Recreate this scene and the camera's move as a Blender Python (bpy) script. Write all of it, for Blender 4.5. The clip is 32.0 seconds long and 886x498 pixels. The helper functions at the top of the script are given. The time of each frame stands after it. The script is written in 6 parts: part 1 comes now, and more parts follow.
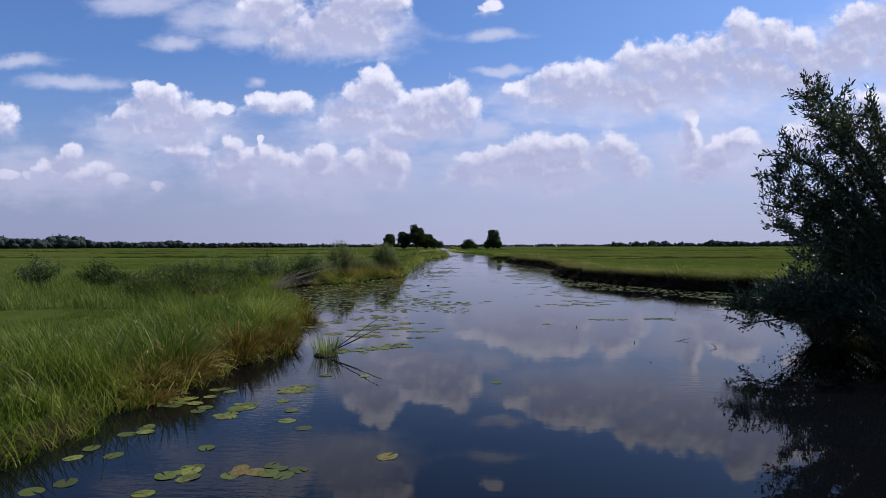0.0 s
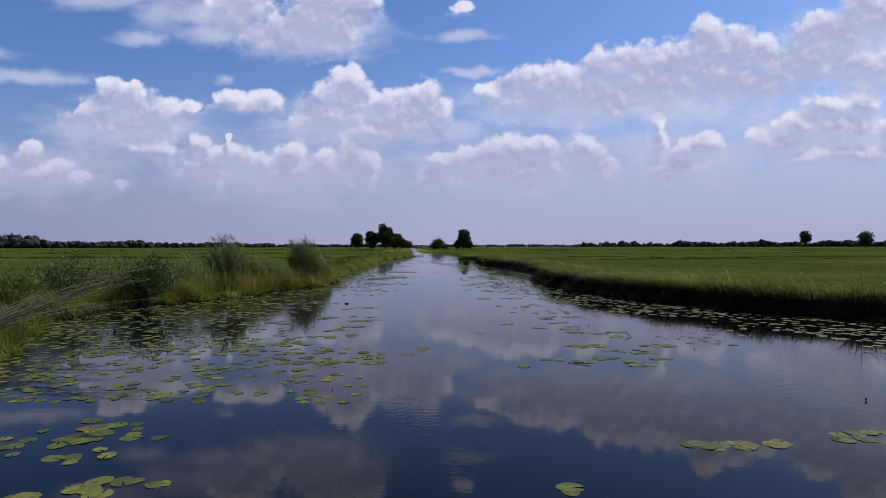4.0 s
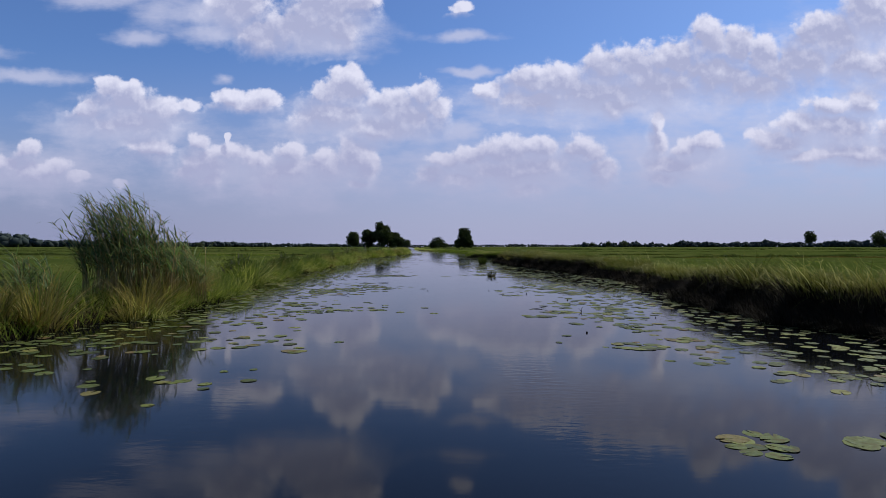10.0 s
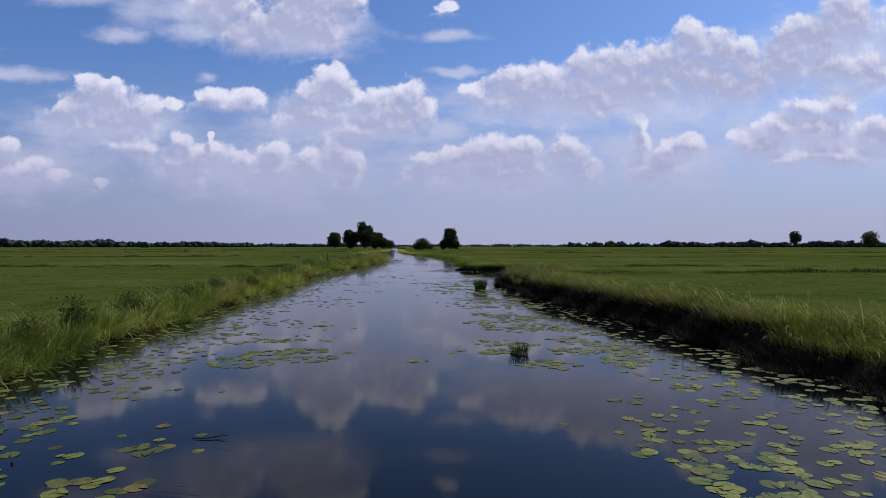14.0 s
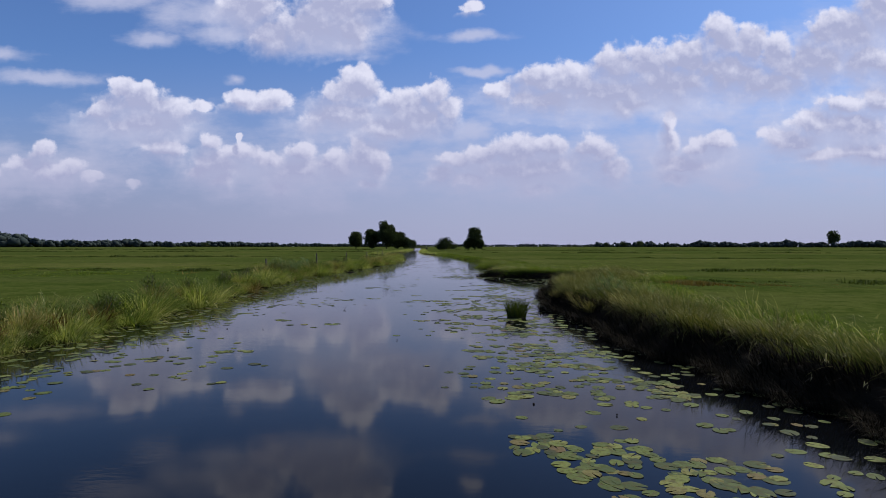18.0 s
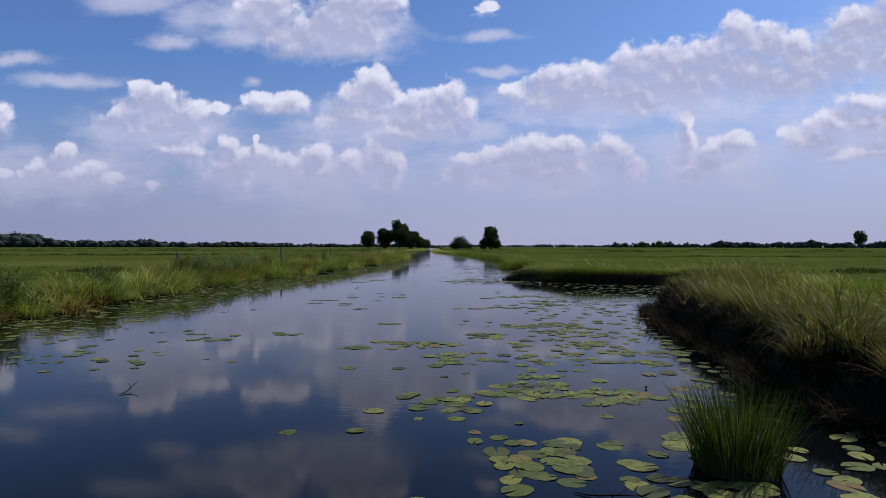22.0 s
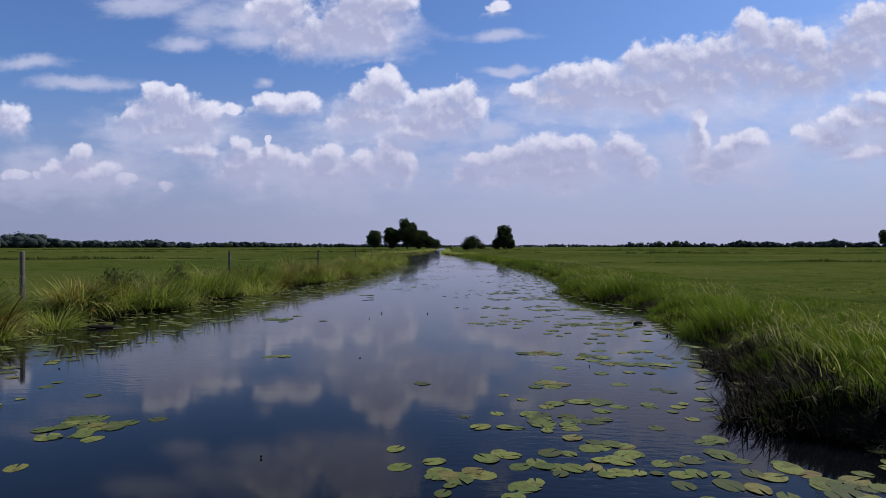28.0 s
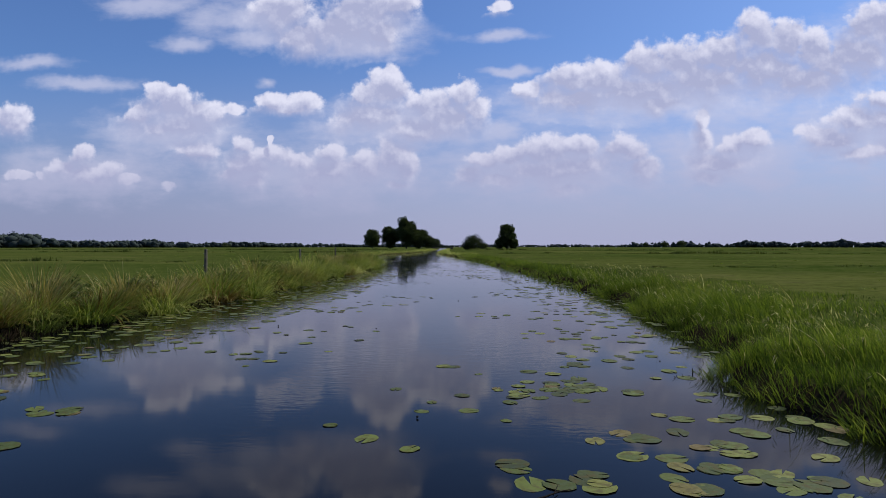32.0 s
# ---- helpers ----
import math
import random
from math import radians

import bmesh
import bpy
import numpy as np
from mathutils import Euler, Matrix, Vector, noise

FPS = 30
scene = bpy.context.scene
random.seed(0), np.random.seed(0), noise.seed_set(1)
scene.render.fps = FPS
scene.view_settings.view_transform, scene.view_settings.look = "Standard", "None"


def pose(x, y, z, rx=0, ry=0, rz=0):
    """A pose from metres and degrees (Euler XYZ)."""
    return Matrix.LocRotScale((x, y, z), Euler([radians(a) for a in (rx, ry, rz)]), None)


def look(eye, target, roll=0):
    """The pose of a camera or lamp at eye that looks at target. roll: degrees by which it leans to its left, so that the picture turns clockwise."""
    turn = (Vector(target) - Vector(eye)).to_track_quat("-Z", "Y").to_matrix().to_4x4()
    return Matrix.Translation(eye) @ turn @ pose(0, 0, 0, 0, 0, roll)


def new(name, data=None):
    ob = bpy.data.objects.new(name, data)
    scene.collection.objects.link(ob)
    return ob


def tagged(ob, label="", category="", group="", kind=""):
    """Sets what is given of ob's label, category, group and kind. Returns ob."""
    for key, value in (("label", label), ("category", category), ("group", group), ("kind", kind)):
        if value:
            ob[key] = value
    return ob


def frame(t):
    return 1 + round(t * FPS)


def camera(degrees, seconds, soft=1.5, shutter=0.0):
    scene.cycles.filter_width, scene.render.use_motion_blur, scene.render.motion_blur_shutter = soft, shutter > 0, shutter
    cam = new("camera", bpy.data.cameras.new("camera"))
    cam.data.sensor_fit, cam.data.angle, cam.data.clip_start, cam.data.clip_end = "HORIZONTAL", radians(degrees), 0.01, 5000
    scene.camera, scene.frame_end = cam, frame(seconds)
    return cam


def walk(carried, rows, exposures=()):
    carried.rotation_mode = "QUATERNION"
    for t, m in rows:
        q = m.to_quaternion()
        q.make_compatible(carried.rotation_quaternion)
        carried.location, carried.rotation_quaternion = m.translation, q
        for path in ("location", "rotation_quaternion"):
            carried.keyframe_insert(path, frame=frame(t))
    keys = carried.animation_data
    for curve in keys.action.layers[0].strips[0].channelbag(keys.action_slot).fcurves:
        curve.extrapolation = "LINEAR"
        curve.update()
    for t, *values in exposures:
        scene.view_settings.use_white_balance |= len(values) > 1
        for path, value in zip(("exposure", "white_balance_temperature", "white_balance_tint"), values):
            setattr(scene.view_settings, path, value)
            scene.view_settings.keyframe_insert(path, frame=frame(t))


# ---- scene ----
cam = camera(71.9, 32.0, 0.7)
PATH = [
    (0.0, pose(-0.000, -0.000, 2.293, 89.756, 0.135, 3.279)),
    (0.5, pose(-0.054, 1.703, 2.280, 89.761, 0.142, 2.311)),
    (1.0, pose(-0.024, 3.344, 2.283, 89.758, 0.146, 1.555)),
    (1.5, pose(0.121, 4.979, 2.337, 89.760, 0.142, 1.021)),
    (2.0, pose(0.351, 6.557, 2.365, 89.759, 0.142, 0.544)),
    (2.5, pose(0.546, 8.082, 2.335, 89.755, 0.131, 0.534)),
    (3.0, pose(0.693, 9.659, 2.282, 89.756, 0.122, 0.547)),
    (3.5, pose(0.830, 11.183, 2.217, 89.759, 0.102, 0.566)),
    (5.5, pose(1.220, 17.223, 1.947, 89.763, 0.060, 0.676)),
    (6.0, pose(1.350, 18.815, 1.924, 89.771, 0.050, 0.753)),
    (6.5, pose(1.500, 20.417, 1.958, 89.773, 0.037, 1.137)),
    (7.0, pose(1.453, 22.090, 1.963, 89.777, 0.038, 1.538)),
    (7.5, pose(1.335, 23.734, 1.896, 89.778, 0.035, 1.598)),
    (8.0, pose(1.109, 25.502, 1.839, 89.783, 0.030, 1.589)),
    (8.5, pose(0.794, 27.320, 1.794, 89.793, 0.030, 1.607)),
    (9.0, pose(0.485, 29.167, 1.641, 89.782, 0.011, 0.874)),
    (9.5, pose(0.228, 31.144, 1.526, 89.786, -0.002, 0.778)),
    (10.0, pose(0.045, 33.160, 1.457, 89.766, -0.024, 0.475)),
    (10.5, pose(-0.070, 35.217, 1.475, 89.764, -0.032, 0.465)),
    (11.0, pose(-0.104, 37.300, 1.606, 89.760, -0.034, 0.066)),
    (11.5, pose(-0.093, 39.426, 1.808, 89.752, -0.031, -0.606)),
    (12.0, pose(-0.029, 41.539, 2.010, 89.744, -0.026, -0.925)),
    (12.5, pose(0.038, 43.665, 2.149, 89.741, -0.023, -0.921)),
    (13.0, pose(0.102, 45.777, 2.251, 89.738, -0.020, -0.920)),
    (13.5, pose(0.171, 47.869, 2.343, 89.737, -0.018, -0.903)),
    (15.5, pose(0.742, 55.321, 2.464, 89.741, -0.019, -0.864)),
    (16.0, pose(0.868, 57.065, 2.492, 89.742, -0.032, 0.032)),
    (16.5, pose(0.916, 58.867, 2.502, 89.748, -0.045, 0.653)),
    (17.0, pose(0.972, 60.748, 2.467, 89.744, -0.057, 0.900)),
    (17.5, pose(1.002, 62.589, 2.400, 89.751, -0.058, 1.218)),
    (18.0, pose(1.039, 64.375, 2.270, 89.735, -0.048, 1.441)),
    (18.5, pose(1.120, 66.142, 2.179, 89.746, -0.068, 1.561)),
    (19.0, pose(1.187, 67.935, 2.152, 89.754, -0.079, 2.017)),
    (19.5, pose(1.183, 69.749, 2.097, 89.759, -0.077, 2.525)),
    (20.0, pose(1.127, 71.576, 1.978, 89.767, -0.067, 2.865)),
    (20.5, pose(1.057, 73.463, 1.856, 89.776, -0.062, 2.907)),
    (21.0, pose(0.995, 75.398, 1.744, 89.783, -0.057, 2.905)),
    (21.5, pose(0.981, 77.339, 1.699, 89.791, -0.062, 2.905)),
    (22.0, pose(0.929, 79.220, 1.658, 89.796, -0.058, 2.879)),
    (22.5, pose(0.940, 81.158, 1.752, 89.797, -0.069, 2.929)),
    (23.0, pose(0.937, 83.119, 1.826, 89.803, -0.091, 3.079)),
    (23.5, pose(0.890, 85.139, 1.830, 89.821, -0.085, 3.306)),
    (24.0, pose(0.812, 87.209, 1.735, 89.829, -0.083, 3.466)),
    (24.5, pose(0.720, 89.360, 1.662, 89.829, -0.086, 3.801)),
    (25.0, pose(0.656, 91.507, 1.604, 89.824, -0.083, 3.861)),
    (25.5, pose(0.595, 93.552, 1.594, 89.827, -0.066, 3.893)),
    (27.5, pose(0.049, 101.682, 1.679, 89.799, -0.030, 3.891)),
    (28.0, pose(0.008, 103.714, 1.753, 89.794, 0.006, 3.914)),
    (28.5, pose(-0.028, 105.779, 1.815, 89.790, 0.038, 3.893)),
    (29.0, pose(-0.060, 107.837, 1.824, 89.791, 0.055, 3.930)),
    (29.5, pose(-0.047, 109.864, 1.824, 89.791, 0.053, 3.953)),
    (30.0, pose(-0.005, 111.837, 1.884, 89.789, 0.028, 4.030)),
    (30.5, pose(-0.013, 113.800, 1.862, 89.789, -0.000, 4.068)),
    (31.0, pose(-0.031, 115.800, 1.792, 89.795, -0.013, 4.094)),
    (31.5, pose(-0.014, 117.818, 1.703, 89.790, -0.011, 4.103)),
    (32.0, pose(0.000, 119.818, 1.621, 89.800, -0.001, 4.113)),
]
walk(cam, PATH, [(0.0, .15), (1.0, .09), (2.5, 0.0), (32.0, 0.0)])

# ---- world: summer sky with cumulus, sun high ahead to the right ----
SUN_AZ, SUN_EL = 58.0, 50.0      # degrees clockwise from +y, degrees up
SUN_DIR = Vector((math.sin(radians(SUN_AZ)) * math.cos(radians(SUN_EL)), math.cos(radians(SUN_AZ)) * math.cos(radians(SUN_EL)), math.sin(radians(SUN_EL))))
sun_data = bpy.data.lights.new("sun", "SUN")
sun_data.energy, sun_data.angle, sun_data.color = 4.8, radians(0.6), (1.0, 0.94, 0.84)
sun = new("sun", sun_data)
sun.matrix_world = look(SUN_DIR * 100, (0, 0, 0))

# cumulus puffs: across, up, half width, half height; unit: tenths of the distance ahead
PUFFS = []
PUFFS += [  # high bank, bright on its right
    (-2.03, 3.9, 0.69, 0.51), (-2.41, 3.63, 0.74, 0.37), (-3.08, 3.47, 0.42, 0.28), (-1.47, 3.98, 0.42, 0.28), (-1.75, 3.5, 0.37, 0.26), (-3.37, 3.93, 0.56, 0.37), (0.23, 3.88, 0.2, 0.11),
    (-8.19, 2.21, 0.41, 0.28)]
PUFFS += [  # heap to the left
    (-5.32, 2.41, 0.65, 0.33), (-5.6, 2.58, 0.3, 0.2), (-5.16, 2.59, 0.2, 0.19), (-4.81, 2.3, 0.46, 0.24), (-5.92, 2.24, 0.3, 0.2), (-5.22, 2.05, 0.74, 0.2), (-4.29, 2.33, 0.28, 0.11), (-3.56, 2.43, 0.3, 0.14),
    (-3.06, 2.44, 0.39, 0.16), (-3.32, 2.33, 0.51, 0.09)]
PUFFS += [  # middle heap
    (-1.66, 2.6, 0.46, 0.33), (-2.05, 2.52, 0.33, 0.2), (-1.58, 2.79, 0.22, 0.19), (-0.4, 2.51, 0.31, 0.26), (-0.91, 2.33, 0.51, 0.3), (-0.15, 2.23, 0.24, 0.23), (-1.94, 2.18, 0.65, 0.24), (-1.09, 1.98, 0.65, 0.2),
    (-0.63, 2.15, 0.51, 0.26)]
PUFFS += [  # low heap, right of the middle
    (0.93, 1.59, 0.57, 0.28), (1.49, 1.62, 0.41, 0.24), (2.19, 1.57, 0.44, 0.26), (0.39, 1.49, 0.37, 0.19), (-0.09, 1.38, 0.35, 0.17), (1.11, 1.27, 1.02, 0.24), (2.48, 1.3, 0.31, 0.22), (-0.28, 1.17, 0.28, 0.15),
    (1.31, 0.92, 0.26, 0.11), (0.16, 1.1, 0.33, 0.12)]
PUFFS += [  # low heaps, left of the middle
    (-4.1, 1.7, 0.24, 0.17), (-4.05, 1.34, 0.41, 0.3), (-3.93, 1.05, 0.24, 0.19), (-3.56, 1.56, 0.41, 0.17), (-3.14, 1.46, 0.31, 0.17), (-2.6, 1.57, 0.3, 0.2), (-2.68, 1.29, 0.48, 0.24), (-2.03, 1.38, 0.41, 0.26),
    (-1.56, 1.5, 0.37, 0.3), (-1.32, 1.37, 0.2, 0.35), (-1.43, 1.0, 0.22, 0.11), (-2.89, 0.97, 0.19, 0.17), (-4.32, 1.23, 0.24, 0.12), (-4.88, 1.63, 0.41, 0.19), (-3.61, 1.77, 0.06, 0.11)]
PUFFS += [  # lowest heaps on the left
    (-6.92, 1.6, 0.24, 0.19), (-7.22, 1.39, 0.3, 0.15), (-6.5, 1.28, 0.33, 0.2), (-8.04, 1.21, 0.33, 0.09), (-7.68, 1.21, 0.11, 0.11), (-6.08, 1.13, 0.24, 0.11), (-5.42, 1.02, 0.15, 0.08), (-6.82, 1.25, 0.48, 0.15)]
PUFFS += [  # long bank
    (0.66, 2.58, 0.31, 0.17), (1.29, 2.75, 0.43, 0.28), (1.83, 2.7, 0.48, 0.33), (2.53, 2.95, 0.39, 0.35), (3.08, 2.92, 0.5, 0.41), (3.69, 3.03, 0.48, 0.41), (4.23, 3.36, 0.41, 0.39), (4.72, 3.27, 0.31, 0.37),
    (5.16, 3.07, 0.37, 0.39), (4.39, 2.84, 0.78, 0.39), (3.43, 2.67, 0.83, 0.35), (2.46, 2.51, 0.83, 0.3), (1.38, 2.44, 0.74, 0.19), (2.73, 2.29, 0.41, 0.15), (4.99, 2.65, 0.74, 0.28)]
PUFFS += [  # its far end
    (5.76, 3.02, 0.52, 0.41), (5.86, 3.45, 0.33, 0.33), (5.34, 2.85, 0.46, 0.28), (6.28, 3.45, 0.48, 0.46), (6.84, 3.85, 0.52, 0.52), (7.17, 2.93, 0.52, 0.31), (6.56, 2.95, 0.52, 0.31), (8.17, 3.52, 0.83, 0.74),
    (8.93, 2.77, 0.74, 0.46)]
PUFFS += [  # tower and heaps on the right
    (3.4, 2.01, 0.14, 0.24), (3.43, 1.69, 0.2, 0.22), (4.23, 1.71, 0.24, 0.22), (3.87, 1.61, 0.31, 0.17), (3.7, 1.36, 0.48, 0.17), (3.52, 1.13, 0.24, 0.13), (6.19, 2.3, 0.43, 0.2), (6.77, 2.34, 0.3, 0.24),
    (5.74, 2.0, 0.48, 0.22), (6.4, 1.96, 0.57, 0.22), (5.36, 1.73, 0.46, 0.19), (6.68, 1.55, 0.68, 0.19), (7.38, 1.87, 0.43, 0.33), (5.91, 1.49, 0.56, 0.13), (8.18, 2.02, 0.65, 0.46), (8.75, 1.37, 0.56, 0.28)]
VEILS = [(-4.04, 3.86, 0.93, 0.35), (-3.95, 3.51, 0.61, 0.19), (-5.02, 3.44, 0.43, 0.14), (-5.71, 4.11, 0.83, 0.22), (0.25, 3.41, 0.51, 0.09), (-7.83, 3.15, 0.65, 0.11), (-6.92, 2.79, 0.79, 0.13), (0.43, 2.86, 0.41, 0.07), (-5.32, 1.96, 1.39, 0.37), (-2.79, 1.23, 1.94, 0.52), (-1.47, 2.0, 1.48, 0.43), (1.11, 1.26, 2.04, 0.52), (2.9, 2.34, 2.59, 0.43), (-6.82, 1.23, 1.76, 0.43), (3.96, 1.41, 1.39, 0.56), (-3.66, 2.73, 0.15, 0.08), (0.2, 1.91, 0.37, 0.15), (-2.03, 3.43, 0.93, 0.33), (-7.73, 1.04, 1.11, 0.28), (6.38, 1.74, 1.76, 0.65), (6.85, 3.14, 1.39, 0.74)]


class Nodes:
    """Short hand for a node tree."""
    def __init__(self, tree):
        self.t = tree
        tree.nodes.clear()

    def add(self, kind, **inputs):
        n = self.t.nodes.new(kind)
        for k, v in inputs.items():
            self.put(n, k, v)
        return n

    def put(self, n, k, v):
        s = n.inputs[int(k[1:])] if k[0] == "i" and k[1:].isdigit() else n.inputs[k.replace("_", " ")]
        if isinstance(v, bpy.types.NodeSocket):
            self.t.links.new(v, s)
        else:
            s.default_value = v

    def math(self, op, a, b=0.0, c=0.0, clamp=False):
        n = self.add("ShaderNodeMath", i0=a, i1=b, i2=c)
        n.operation, n.use_clamp = op, clamp
        return n.outputs[0]

    def vmath(self, op, a, b=(0, 0, 0), c=(0, 0, 0), out=0):
        n = self.t.nodes.new("ShaderNodeVectorMath")
        n.operation = op
        for k, v in (("i0", a), ("i1", b), ("i2", c)):
            self.put(n, k, v)
        return n.outputs[out]

    def span(self, v, a, b, c=0.0, d=1.0, kind="SMOOTHSTEP"):
        n = self.t.nodes.new("ShaderNodeMapRange")
        n.interpolation_type = kind
        for k, x in (("Value", v), ("From_Min", a), ("From_Max", b), ("To_Min", c), ("To_Max", d)):
            self.put(n, k, x)
        return n.outputs[0]

    def mix(self, fac, a, b, blend="MIX"):
        n = self.t.nodes.new("ShaderNodeMix")
        n.data_type, n.blend_type = "RGBA", blend
        for s, v in ((n.inputs[0], fac), (n.inputs[6], a), (n.inputs[7], b)):
            if isinstance(v, bpy.types.NodeSocket):
                self.t.links.new(v, s)
            else:
                s.default_value = v if not isinstance(v, tuple) or len(v) == 4 else (*v, 1)
        return n.outputs[2]

    def noise(self, vec, scale, detail=4.0, rough=0.55, out="Fac"):
        n = self.add("ShaderNodeTexNoise", Vector=vec, Scale=scale, Detail=detail, Roughness=rough)
        return n.outputs[out]


def cloud_group():
    """Depth inside the puffs and the veils at a point of the sky."""
    g = bpy.data.node_groups.new("cloud_depth", "ShaderNodeTree")
    g.interface.new_socket("Point", in_out="INPUT", socket_type="NodeSocketVector")
    g.interface.new_socket("Puff", in_out="OUTPUT", socket_type="NodeSocketFloat")
    g.interface.new_socket("Veil", in_out="OUTPUT", socket_type="NodeSocketFloat")
    n = Nodes(g)
    p = n.add("NodeGroupInput").outputs[0]
    outs = []
    for rows in (PUFFS, VEILS):
        best = None
        for x, z, w, h in rows:
            d = n.vmath("LENGTH", n.vmath("MULTIPLY_ADD", p, (.8 / w, .8 / h, 0), (-.8 * x / w, -.8 * z / h, 0)), out=1)
            best = d if best is None else n.math("SMOOTH_MIN", best, d, 0.18)
        outs.append(n.math("SUBTRACT", 1.0, best))
    n.add("NodeGroupOutput", i0=outs[0], i1=outs[1])
    return g


def make_world():
    world = bpy.data.worlds.new("summer_sky")
    scene.world = world
    world.use_nodes = True
    n = Nodes(world.node_tree)
    way = n.add("ShaderNodeTexCoord").outputs["Generated"]
    parts = n.add("ShaderNodeSeparateXYZ", Vector=way).outputs
    ahead = n.math("MAXIMUM", n.math("ABSOLUTE", parts[1]), 0.12)
    up = n.math("MAXIMUM", parts[2], 0.0)
    u = n.math("DIVIDE", n.math("MULTIPLY", parts[0], 10.0), ahead)
    v = n.math("DIVIDE", n.math("MULTIPLY", up, 10.0), ahead)
    p = n.add("ShaderNodeCombineXYZ", X=u, Y=v).outputs[0]
    # billows: ragged round heads at several sizes, lit from above and the right
    wob = n.noise(p, 1.7, 3.0, 0.55, "Color")
    q = n.vmath("ADD", p, n.vmath("MULTIPLY_ADD", wob, (.42, .36, 0), (-.21, -.18, 0)))
    curl = n.noise(p, 5.0, 3.0, 0.55, "Color")
    heads = n.vmath("ADD", p, n.vmath("MULTIPLY_ADD", curl, (.16, .16, 0), (-.08, -.08, 0)))

    def billow(point):
        a = n.add("ShaderNodeTexVoronoi", Vector=point, Scale=2.6, Detail=2.4, Roughness=.5, Lacunarity=2.3)
        a.voronoi_dimensions, a.feature, a.normalize = "2D", "F1", True
        return n.math("SUBTRACT", 1.0, a.outputs["Distance"])
    group = cloud_group()

    def depth(point):
        a = n.t.nodes.new("ShaderNodeGroup")
        a.node_tree = group
        n.put(a, "i0", point)
        return a.outputs
    d0 = depth(q)
    d1 = depth(n.vmath("ADD", q, (.07, .20, 0)))
    h0, h1 = billow(heads), billow(n.vmath("ADD", heads, (.04, .09, 0)))
    wool = n.noise(p, 3.4, 7.0, 0.6)
    wool_up = n.noise(n.vmath("ADD", p, (.05, .11, 0)), 3.4, 7.0, 0.6)
    edge = n.math("MULTIPLY_ADD", n.math("SUBTRACT", wool, 0.5), 1.0, d0[0])
    edge = n.math("MULTIPLY_ADD", n.math("SUBTRACT", h0, 0.7), .40, edge)
    low = n.math("SUBTRACT", d1[0], d0[0])
    soft = n.span(low, -.25, .30, .22, 1.0)
    start = n.math("MULTIPLY_ADD", soft, -.85, n.span(v, .4, 1.8, .22, .32))
    cover = n.span(edge, start, n.math("ADD", start, n.math("MULTIPLY", soft, n.span(v, .4, 2.2, 1.9, 1.5))))
    veil = n.math("MULTIPLY", n.span(n.math("MULTIPLY_ADD", n.math("SUBTRACT", n.noise(n.vmath("MULTIPLY", p, (.6, 1.5, 0)), 1.8, 7.0, .6), 0.5), 1.7, d0[1]), -.25, .85), .69)
    relief = n.math("ADD", n.math("MULTIPLY", n.math("SUBTRACT", h0, h1), .8), n.math("MULTIPLY", n.math("SUBTRACT", wool, wool_up), .9))
    body = n.span(n.math("MULTIPLY_ADD", n.math("SUBTRACT", 0.5, wool), .5, d1[0]), -.15, .62, .95, .02)
    light = n.math("ADD", n.math("ADD", body, relief), n.math("MULTIPLY", n.math("SUBTRACT", h0, .7), .35), clamp=True)
    sky = n.add("ShaderNodeTexSky")
    sky.sky_type, sky.sun_disc = "NISHITA", False
    sky.sun_elevation, sky.sun_rotation = radians(SUN_EL), radians(SUN_AZ)
    sky.air_density, sky.dust_density, sky.ozone_density = 1.0, 1.2, 1.4
    air = n.mix(1.0, sky.outputs[0], (.57, .78, 1.18, 1), "MULTIPLY")
    haze = n.span(v, -.3, 3.4, .95, 0.0)
    air = n.mix(haze, air, n.mix(n.span(u, -8.0, 1.5), (2.85, 3.1, 4.95, 1), (3.95, 4.12, 6.1, 1)))
    lit = n.mix(n.span(v, .4, 2.4), (4.9, 4.92, 6.75, 1), (7.5, 7.6, 9.2, 1))
    dim = n.mix(n.span(v, .4, 2.4), (3.75, 3.9, 5.9, 1), (4.1, 4.4, 6.5, 1))
    white = n.mix(light, dim, lit)
    air = n.mix(veil, air, n.mix(.5, dim, lit))
    fade = n.span(v, .3, 1.5, .1, 1.0)
    col = n.mix(n.math("MULTIPLY", cover, fade), air, white)
    bg = n.add("ShaderNodeBackground", Color=col, Strength=0.1)
    n.add("ShaderNodeOutputWorld", Surface=bg.outputs[0])


make_world()


# ---- materials ----
def material(name):
    m = bpy.data.materials.new(name)
    m.use_nodes = True
    n = Nodes(m.node_tree)
    return m, n


def finish(n, shader):
    n.add("ShaderNodeOutputMaterial", Surface=shader)


def ramp(n, fac, stops):
    r = n.add("ShaderNodeValToRGB", Fac=fac)
    e = r.color_ramp.elements
    while len(e) < len(stops):
        e.new(.5)
    for el, (pos, c) in zip(e, stops):
        el.position, el.color = pos, (*c, 1)
    return r.outputs[0]


